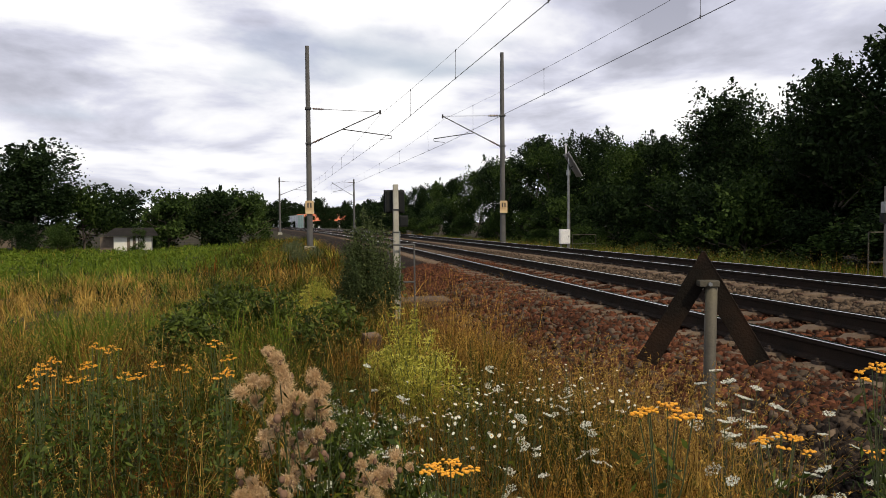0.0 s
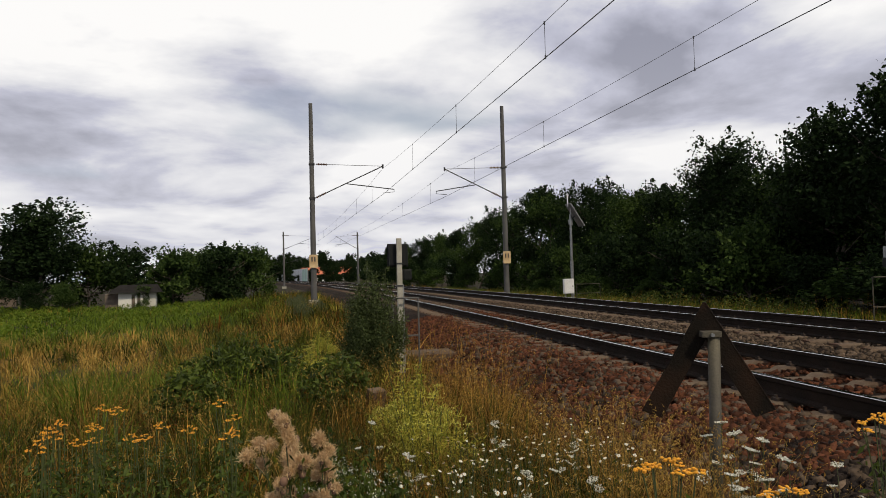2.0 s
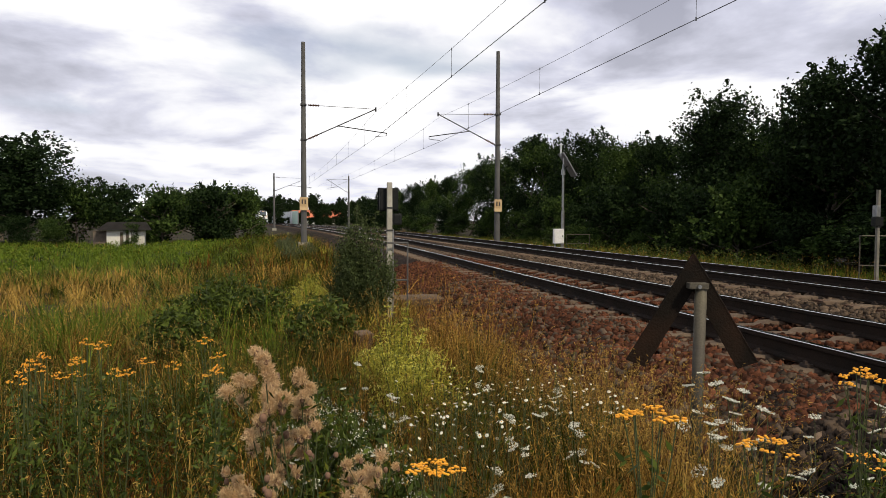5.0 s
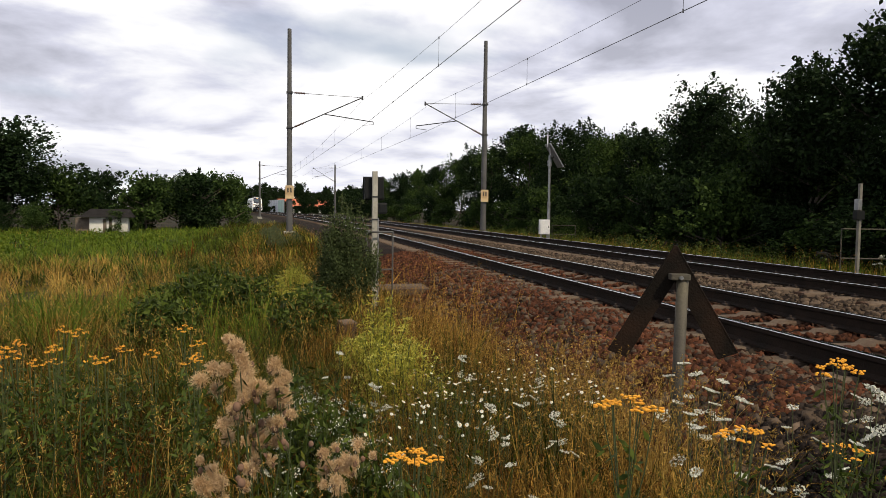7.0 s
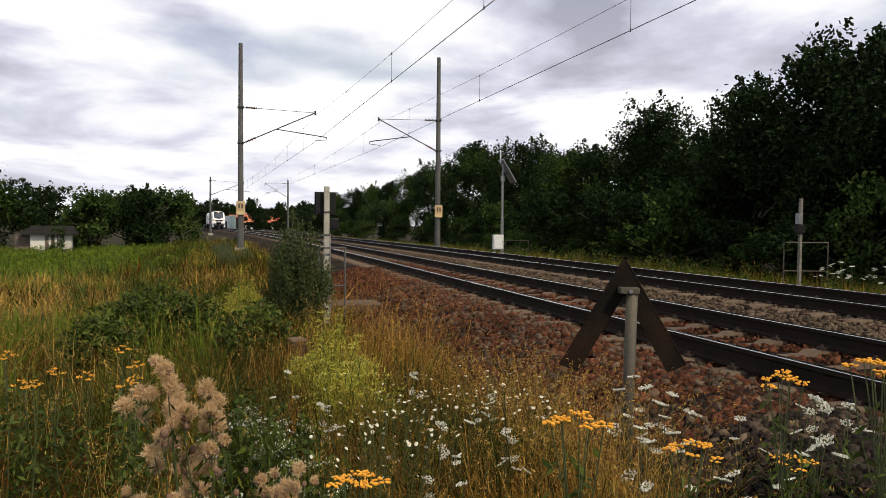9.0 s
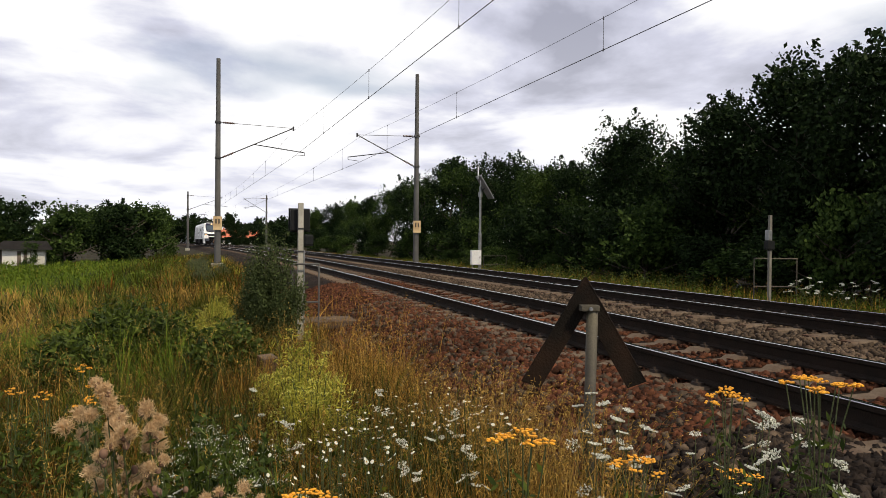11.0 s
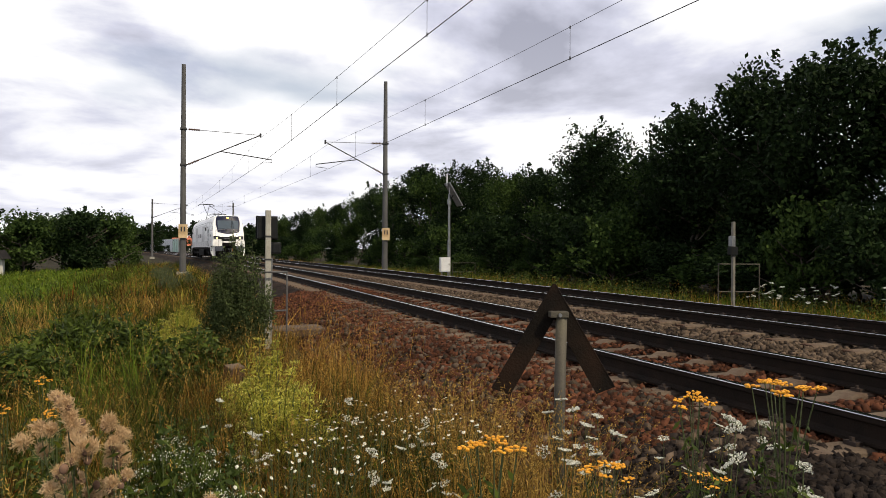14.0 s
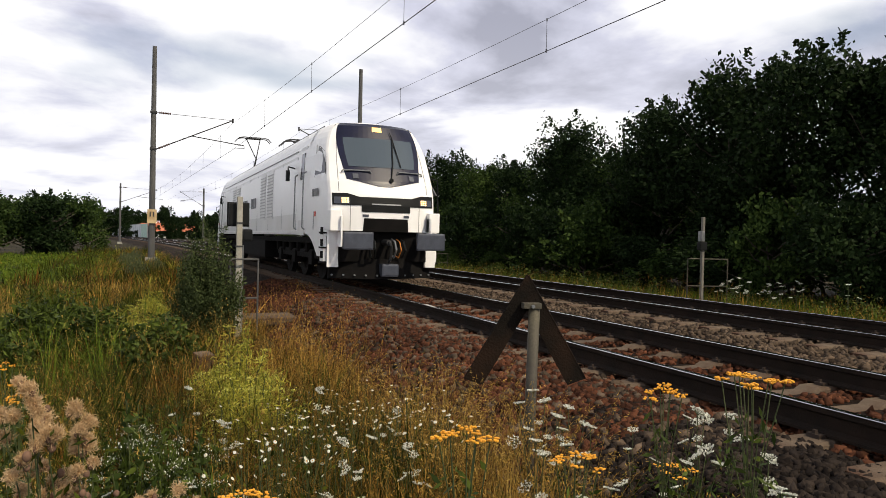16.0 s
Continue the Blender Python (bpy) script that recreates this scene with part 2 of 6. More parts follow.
    dark_roof=mat("dark roofing felt", (0.022, 0.02, 0.02), (0.014, 0.013, 0.013), 0.95, scale=2, bump=0.3, spec=0.1),
    wood=mat("weathered boards", (0.14, 0.11, 0.085), (0.085, 0.065, 0.05), 0.85, scale=4, fine=50, bump=0.3),
    barrier=mat("pale grey barrier panel", (0.66, 0.70, 0.74), (0.58, 0.62, 0.66), 0.6, scale=0.6, bump=0.05),
    barrier_green=mat("mint green barrier panel", (0.48, 0.66, 0.58), (0.42, 0.6, 0.52), 0.5, scale=0.6, bump=0.05),
    headlight=glow("warm headlamp", (1.0, 0.66, 0.28), 2.2),
    display=glow("amber destination display", (1.0, 0.55, 0.15), 1.6),
    red=mat("red mark", (0.6, 0.08, 0.05), (0.5, 0.06, 0.04), 0.5, bump=0.0),
    orange=mat("orange coupling part", (0.7, 0.25, 0.04), (0.5, 0.17, 0.03), 0.5, bump=0.0),
)


def glass_mat():
    m = bpy.data.materials.new("tinted cab glass")
    m.use_nodes = True
    bs = m.node_tree.nodes["Principled BSDF"]
    bs.inputs["Base Color"].default_value = (0.06, 0.08, 0.10, 1)
    bs.inputs["Roughness"].default_value = 0.06
    bs.inputs["Specular IOR Level"].default_value = 1.0
    bs.inputs["Coat Weight"].default_value = 0.3
    return m


M["glass"] = glass_mat()
M["side_glass"] = mat("dark side glass", (0.03, 0.033, 0.036), (0.022, 0.024, 0.027), 0.12, bump=0.0, spec=0.5)


# ---- mesh helpers ----
def mesh_ob(name, verts, faces, material, parent=None, label="", smooth=False):
    me = bpy.data.meshes.new(name)
    me.from_pydata(verts if isinstance(verts, list) else verts.tolist(), [], faces if isinstance(faces, list) else faces.tolist())
    me.materials.append(material)
    if smooth:
        me.polygons.foreach_set("use_smooth", [True] * len(me.polygons))
    me.update()
    ob = new(name, me)
    if parent:
        ob.parent = parent
    if label:
        tagged(ob, label)
    return ob


def part(name, bm, material, parent=None, label="", smooth=False):
    me = bpy.data.meshes.new(name)
    bm.normal_update()
    bm.to_mesh(me)
    bm.free()
    me.materials.append(material)
    if smooth:
        me.polygons.foreach_set("use_smooth", [True] * len(me.polygons))
    ob = new(name, me)
    if parent:
        ob.parent = parent
    if label:
        tagged(ob, label)
    return ob


def box(bm, x0, x1, y0, y1, z0, z1, bevel=0.0, m=None):
    r = bmesh.ops.create_cube(bm, size=1.0)
    vs = r["verts"]
    for v in vs:
        v.co = Vector(((x0 + x1) / 2 + v.co.x * (x1 - x0), (y0 + y1) / 2 + v.co.y * (y1 - y0), (z0 + z1) / 2 + v.co.z * (z1 - z0)))
    if bevel:
        es = list({e for v in vs for e in v.link_edges})
        got = bmesh.ops.bevel(bm, geom=es, offset=bevel, segments=2, affect="EDGES", profile=0.7)
        vs = list({v for f in got["faces"] for v in f.verts} | {v for v in vs if v.is_valid})
    if m is not None:
        bmesh.ops.transform(bm, matrix=m, verts=vs)
    return bm


def tube(bm, a, b, r0, r1=None, seg=8, caps=True):
    a, b = Vector(a), Vector(b)
    d = b - a
    r1 = r0 if r1 is None else r1
    q = d.to_track_quat("Z", "Y").to_matrix().to_4x4()
    bmesh.ops.create_cone(bm, cap_ends=caps, segments=seg, radius1=r0, radius2=r1, depth=d.length, matrix=Matrix.Translation((a + b) / 2) @ q)
    return bm


def pipe(bm, pts, r, seg=6):
    for a, b in zip(pts, pts[1:]):
        tube(bm, a, b, r, r, seg)
    return bm


def sweep(bm, pts, r, seg=5):
    """One unbroken round rod along the points."""
    rings = []
    for i, p in enumerate(pts):
        d = (pts[min(i + 1, len(pts) - 1)] - pts[max(i - 1, 0)]).normalized()
        q = d.to_track_quat("Z", "Y").to_matrix()
        rings.append([bm.verts.new(p + q @ Vector((math.cos(k * 2 * math.pi / seg) * r, math.sin(k * 2 * math.pi / seg) * r, 0))) for k in range(seg)])
    for a, b in zip(rings, rings[1:]):
        for k in range(seg):
            bm.faces.new((a[k], a[(k + 1) % seg], b[(k + 1) % seg], b[k]))
    bm.faces.new(rings[0][::-1]), bm.faces.new(rings[-1])
    return bm


def empty(name, m=None, label="", category="", group="", kind=""):
    ob = new(name)
    ob.empty_display_size = 0.3
    if m is not None:
        ob.matrix_basis = m
    return tagged(ob, label, category, group, kind)


def bent(y):
    """Sideways shift of the line where it curves away, and its heading in radians."""
    if y <= 15:
        return 0.0, 0.0
    if y <= 90:
        return -0.00047 * (y - 15) ** 2, math.atan(0.00094 * (y - 15))
    d = min(y, 420.0) - 90
    far = max(0.0, y - 420.0)
    slope = 0.0705 + 0.0003 * d
    return -2.64 - 0.0705 * d - 0.00015 * d * d - far * slope, math.atan(slope)


def rise(x, y):
    """Height of the ground."""
    u = x - bent(y)[0]
    n = noise.noise(Vector((x * 0.35, y * 0.35, 0))) * 0.06 + noise.noise(Vector((x * 0.06, y * 0.06, 3))) * 0.10
    if -1.55 <= u <= 5.55:
        return -0.215 + 0.02 * noise.noise(Vector((x * 2, y * 2, 7)))
    d = (-1.55 - u) if u < 0 else (u - 5.55)
    f = min(1.0, d / 1.35)
    f = f * f * (3 - 2 * f) * 0.5 + f * 0.5
    dip = min(1.0, max(0.0, (-u - 6.0) / 8.0)) * min(1.0, max(0.0, (y - 14.0) / 14.0))
    return -0.215 - 0.35 * f + n * f - 0.22 * dip

# ---- ground and track ----
def make_ground():
    us = sorted(set([-2500, -1200, -600, -300, -160, -110, -80, -60, -48, -40, -33, -27, -22, -18.5] + [round(-16 + 0.4 * i, 2) for i in range(36)]
                    + [round(-1.6 + 0.4 * i, 2) for i in range(31)] + [11.5, 13, 15, 18, 22, 28, 36, 50, 80, 130, 250, 600, 1200, 2500]))
    ys = [-400, -150, -70, -40, -25, -16, -11, -8, -6] + [round(-4.5 + 0.5 * i, 2) for i in range(60)] + [26 + 1.5 * i for i in range(16)] + [52 + 4 * i for i in range(16)] + [125, 140, 160, 185, 215, 250, 300, 360, 430, 520, 700, 1000, 1600, 3000]
    verts = []
    for y in ys:
        b = bent(y)[0]
        for u in us:
            x = u + b
            verts.append((x, y, rise(x, y)))
    n = len(us)
    faces = [(j * n + i, j * n + i + 1, (j + 1) * n + i + 1, (j + 1) * n + i) for j in range(len(ys) - 1) for i in range(n - 1)]
    ob = mesh_ob("ground", verts, faces, M["soil"], smooth=True)
    ob.data.materials.append(M["ballast"])
    for f, p in zip(faces, ob.data.polygons):
        u = (us[f[0] % n] + us[f[1] % n]) / 2
        p.material_index = 1 if -2.75 < u < 6.6 else 0
    tagged(ob, "rough grassy ground with a brown ballast bed", "ground", kind="structure")
    return ob


RAIL = [(-0.036, 0.0), (-0.03, 0.004), (0.03, 0.004), (0.036, 0.0), (0.036, -0.035), (0.010, -0.05), (0.010, -0.13), (0.068, -0.15), (0.068, -0.168), (-0.068, -0.168), (-0.068, -0.15), (-0.010, -0.13), (-0.010, -0.05), (-0.036, -0.035)]
TRACK_Y = [-30.0 + 2.5 * i for i in range(24)] + [30.0 + 4 * i for i in range(100)]


def make_rail(offset, parent):
    verts, faces, n = [], [], len(RAIL)
    for y in TRACK_Y:
        b, h = bent(y)
        for px, pz in RAIL:
            verts.append((b + (offset + px) * math.cos(h), y + (offset + px) * math.sin(h), pz))
    for j in range(len(TRACK_Y) - 1):
        for i in range(n):
            k = (i + 1) % n
            faces.append((j * n + i, j * n + k, (j + 1) * n + k, (j + 1) * n + i))
    ob = mesh_ob("rail", verts, faces, M["rail_side"], parent, "rusty steel rail with a polished head")
    ob.data.materials.append(M["rail_top"])
    for i, p in enumerate(ob.data.polygons):
        p.material_index = 1 if i % n in (0, 1) else 0
    return ob


def sleeper_bm():
    bm = bmesh.new()
    sec = [(-1.3, 0.0, 0.115), (-0.5, 0.0, 0.11), (-0.42, -0.035, 0.10), (0.42, -0.035, 0.10), (0.5, 0.0, 0.11), (1.3, 0.0, 0.115)]
    rings = []
    for x, z, w in sec:
        rings.append([bm.verts.new(p) for p in ((x, -w - 0.03, z - 0.2), (x, -w, z - 0.02), (x, -w + 0.02, z), (x, w - 0.02, z), (x, w, z - 0.02), (x, w + 0.03, z - 0.2))])
    for a, b in zip(rings, rings[1:]):
        for i in range(5):
            bm.faces.new((a[i], b[i], b[i + 1], a[i + 1]))
    bm.faces.new(rings[0]), bm.faces.new(rings[-1][::-1])
    return bm


def clip_bm():
    bm = bmesh.new()
    for s in (-0.75, 0.75):
        for e in (-1, 1):
            box(bm, s + e * 0.105 - 0.03, s + e * 0.105 + 0.03, -0.045, 0.045, 0, 0.026)
            box(bm, s + e * 0.115 - 0.011, s + e * 0.115 + 0.011, -0.011, 0.011, 0.024, 0.05)
    return bm


def make_track(cx, label):
    tr = empty("railway_track", None, label, "railway track", "railway tracks", "structure")
    for s in (-0.75, 0.75):
        make_rail(cx + s, tr)
    first = part("sleeper", sleeper_bm(), M["sleeper"], tr)
    clip = part("fastening", clip_bm(), M["clip"], first)
    top = -0.172
    far_v, far_f = [], []
    rnd = random.Random(int(cx * 10) + 3)
    i, y = 0, -8.0
    while y < 330:
        b, h = bent(y)
        m = pose(b + cx * math.cos(h), y + cx * math.sin(h), top + rnd.uniform(-0.006, 0.004), 0, 0, math.degrees(h) + rnd.uniform(-0.6, 0.6))
        if i == 0:
            first.matrix_basis = m
        elif i < 110:
            ob = new("sleeper", first.data)
            ob.parent, ob.matrix_basis = tr, m
            c = new("fastening", clip.data)
            c.parent = ob
        else:
            k = len(far_v)
            for q in ((-1.3, -0.12, -0.1), (1.3, -0.12, -0.1), (1.3, -0.09, 0), (-1.3, -0.09, 0), (-1.3, 0.09, 0), (1.3, 0.09, 0), (1.3, 0.12, -0.1), (-1.3, 0.12, -0.1)):
                far_v.append(tuple(m @ Vector(q)))
            far_f += [(k, k + 1, k + 2, k + 3), (k + 3, k + 2, k + 5, k + 4), (k + 4, k + 5, k + 6, k + 7)]
        y += 0.6
        i += 1
    ob = mesh_ob("far_sleepers", far_v, far_f, M["sleeper"], tr)
    tagged(ob, kind="stuff")
    return tr


make_ground()
make_track(0.0, "straight then curving railway track on concrete sleepers")
make_track(4.0, "second railway track on concrete sleepers beside the first")


# ---- overhead line ----
WIRE_Z, MESS_Z = 5.5, 6.95   # over the rails at the masts


def catenary(cx, spans, hang, label):
    """Contact wire, messenger wire and droppers of one track; spans: y, sideways stagger and wire height at the supports; hang: first dropper's distance from a support, and their spacing."""
    line = empty("overhead_line", None, label, "overhead line", "overhead lines")
    bmc, bmm = bmesh.new(), bmesh.new()
    drops = []

    def on(a, b, f):
        y = a[0] + (b[0] - a[0]) * f
        x = cx + (1 - f) * (bent(a[0])[0] + a[1]) + f * (bent(b[0])[0] + b[1])
        z = a[2] + (b[2] - a[2]) * f
        return Vector((x, y, z)), Vector((x, y, z + 1.4 - 0.70 * 4 * f * (1 - f)))

    run = []
    for a, b in zip(spans, spans[1:]):
        run += [on(a, b, i / 14) for i in range(14)]
        ln = b[0] - a[0]
        drops += [on(a, b, 1 - (hang[0] + i * hang[1]) / ln) for i in range(int((ln - hang[0]) / hang[1]) + 1)]
    sweep(bmc, [c for c, m in run], 0.010), sweep(bmm, [m for c, m in run], 0.006)
    part("contact_wire", bmc, M["wire"], line)
    part("messenger_wire", bmm, M["wire"], line)
    for a, b in drops:
        if a[1] < 130:
            bm = bmesh.new()
            tube(bm, a, b, 0.006, seg=5)
            tube(bm, a - Vector((0, 0, 0.03)), a + Vector((0, 0, 0.05)), 0.018, seg=5)
            tube(bm, b - Vector((0, 0, 0.04)), b + Vector((0, 0, 0.03)), 0.018, seg=5)
            part("dropper", bm, M["wire"], line)
    return line


def make_mast(x, y, top, base, side, reach, wire_x, upper, lower, plate=True):
    """A mast with its cantilever; side +1 reaches to +x."""
    mast = empty("overhead_line_mast", pose(x, y, base), "slender grey mast with a cantilever" + (" and a cream number plate" if plate else " over the track"), "mast", "overhead line masts")
    h = top - base
    bm = bmesh.new()
    tube(bm, (0, 0, -0.3), (0, 0, h), 0.17, 0.105, seg=14)
    part("pole", bm, M["mast"], mast, smooth=False)
    bm = bmesh.new()
    box(bm, -0.3, 0.3, -0.3, 0.3, -0.4, 0.12, 0.03)
    part("footing", bm, M["concrete"], mast)
    zu, zl = upper - base, lower - base
    tip = Vector((side * reach, 0, MESS_Z - base + 0.05))
    for z in (zu, zl):
        bm = bmesh.new()
        box(bm, -0.16, 0.16, -0.16, 0.16, z - 0.05, z + 0.05, 0.01)
        part("clamp", bm, M["dark_steel"], mast)
    for nm, a in (("top_tie", Vector((side * 0.14, 0, zu))), ("strut", Vector((side * 0.14, 0, zl)))):
        bm = bmesh.new()
        tube(bm, a, tip, 0.014 if nm == "top_tie" else 0.03, seg=7)
        arm = part(nm, bm, M["dark_steel"], mast)
        bm = bmesh.new()
        d = (tip - a).normalized()
        q = d.to_track_quat("Z", "Y").to_matrix()
        rings = []
        for i in range(7):
            for off, rad in ((0.0, 0.035), (0.01, 0.07), (0.035, 0.055), (0.045, 0.035)):
                c = a + d * (0.12 + i * 0.085 + off)
                rings.append([bm.verts.new(c + q @ Vector((math.cos(k * math.pi / 4) * rad, math.sin(k * math.pi / 4) * rad, 0))) for k in range(8)])
        for r0, r1 in zip(rings, rings[1:]):
            for k in range(8):
                bm.faces.new((r0[k], r0[(k + 1) % 8], r1[(k + 1) % 8], r1[k]))
        bm.faces.new(rings[0][::-1]), bm.faces.new(rings[-1])
        part("insulator", bm, M["insul"], arm)
    f = 0.45
    s0 = Vector((side * 0.14, 0, zl)).lerp(tip, f)
    end = Vector((wire_x - x + side * 0.62, 0, WIRE_Z - base + 0.22))
    bm = bmesh.new()
    tube(bm, s0, end, 0.026, seg=6)
    part("registration_arm", bm, M["dark_steel"], mast)
    bm = bmesh.new()
    pipe(bm, [end, end + Vector((0, 0, -0.14)), Vector((wire_x - x, 0, WIRE_Z - base + 0.02))], 0.014)
    part("steady_arm", bm, M["dark_steel"], mast)
    bm = bmesh.new()
    tube(bm, tip + Vector((0, 0, -0.12)), tip + Vector((0, 0, 0.1)), 0.05, seg=8)
    part("wire_clamp", bm, M["dark_steel"], mast)
    if plate:
        bm = bmesh.new()
        box(bm, -0.22, 0.22, -0.235, -0.195, 1.85 - base - 0.35, 1.85 - base + 0.35, 0.01)
        pl = part("number_plate", bm, M["plate"], mast, "faded cream number plate")
        bm = bmesh.new()
        for dx in (-0.08, 0.07):
            box(bm, dx - 0.035, dx + 0.035, -0.243, -0.236, 1.85 - base - 0.02, 1.85 - base + 0.22)
        part("figure_bar", bm, M["dark_steel"], pl)
        for dz in (-0.25, 0.25):
            bm = bmesh.new()
            box(bm, -0.18, 0.18, -0.19, 0.18, 1.85 - base + dz - 0.02, 1.85 - base + dz + 0.02)
            part("strap", bm, M["galv"], pl)
    return mast


make_mast(-4.46, 39.0, 10.4, -0.35, 1, 3.85, -0.63, 7.1, 5.25)
make_mast(6.55, 40.0, 10.7, -0.35, -1, 3.5, 3.15, 7.1, 5.35)
make_mast(-8.0, 107.0, 7.75, -0.4, 1, 4.6, -3.2, 7.2, 5.2, False)
make_mast(2.9, 108.0, 7.6, -0.4, -1, 3.2, 0.4, 7.1, 5.1, False)
make_mast(-18.6, 182.0, 7.9, -0.4, 1, 4.6, -11.6, 7.2, 5.2, False)
catenary(0.0, [(-25, 1.2, 5.4), (39.0, -0.36, 5.45), (107.0, -0.2, 5.5), (182.0, -0.2, 5.5), (255.0, 0.2, 5.5), (330.0, 0.0, 5.5)], (9.3, 7.8), "thin overhead contact wire with droppers over the track")
catenary(4.0, [(-25, 0.71, 5.4), (40.0, -0.55, 5.45), (108.0, -0.3, 5.5), (183.0, 0.2, 5.5), (256.0, -0.2, 5.5), (330.0, 0.0, 5.5)], (6.2, 9.6), "thin overhead contact wire with droppers over the farther track")

# ---- locomotive ----
LENGTH = 22.8


def nose(z):
    """How far the front surface lies behind the buffers' plane at a height."""
    pts = [(0.0, 0.12), (1.25, 0.10), (1.9, 0.10), (2.15, 0.14), (2.45, 0.24), (3.89, 0.95), (3.97, 1.08), (4.06, 1.5)]
    for (z0, a), (z1, b) in zip(pts, pts[1:]):
        if z <= z1:
            return a + (b - a) * (z - z0) / (z1 - z0)
    return pts[-1][1]


def half(z):
    pts = [(0.0, 1.42), (2.5, 1.43), (3.15, 1.41), (3.5, 1.34), (3.76, 1.23), (3.91, 1.12), (4.0, 0.95), (4.06, 0.55)]
    for (z0, a), (z1, b) in zip(pts, pts[1:]):
        if z <= z1:
            return a + (b - a) * (z - z0) / (z1 - z0)
    return pts[-1][1]


def front_point(z, u, out=0.0):
    """A point of the front at height z, u from -1 to 1 across."""
    w = half(z) * (0.90 - 0.02 * max(0.0, z - 2.4))
    return (u * w, nose(z) + 0.22 * abs(u) ** 2.4 - out, z)


def front_patch(name, z0, z1, left, right, material, parent, out=0.012, thick=0.05, rows=8, cols=14, label=""):
    """A panel laid on the front between two edges u = left(z), right(z), with a thickness."""
    verts, faces = [], []
    for layer in (out, out - thick):
        for j in range(rows + 1):
            z = z0 + (z1 - z0) * j / rows
            for i in range(cols + 1):
                u = left(j / rows) + (right(j / rows) - left(j / rows)) * i / cols
                verts.append(front_point(z, u, layer))
    n, k = cols + 1, (rows + 1) * (cols + 1)
    for j in range(rows):
        for i in range(cols):
            a = j * n + i
            faces.append((a, a + 1, a + n + 1, a + n))
            faces.append((k + a + n, k + a + n + 1, k + a + 1, k + a))
    rim = [i for i in range(n)] + [j * n + cols for j in range(1, rows + 1)] + [rows * n + i for i in range(cols - 1, -1, -1)] + [j * n for j in range(rows - 1, 0, -1)]
    for a, b in zip(rim, rim[1:] + rim[:1]):
        faces.append((b, a, k + a, k + b))
    return mesh_ob(name, verts, faces, material, parent, label, smooth=False)


def const(v):
    return lambda f: v


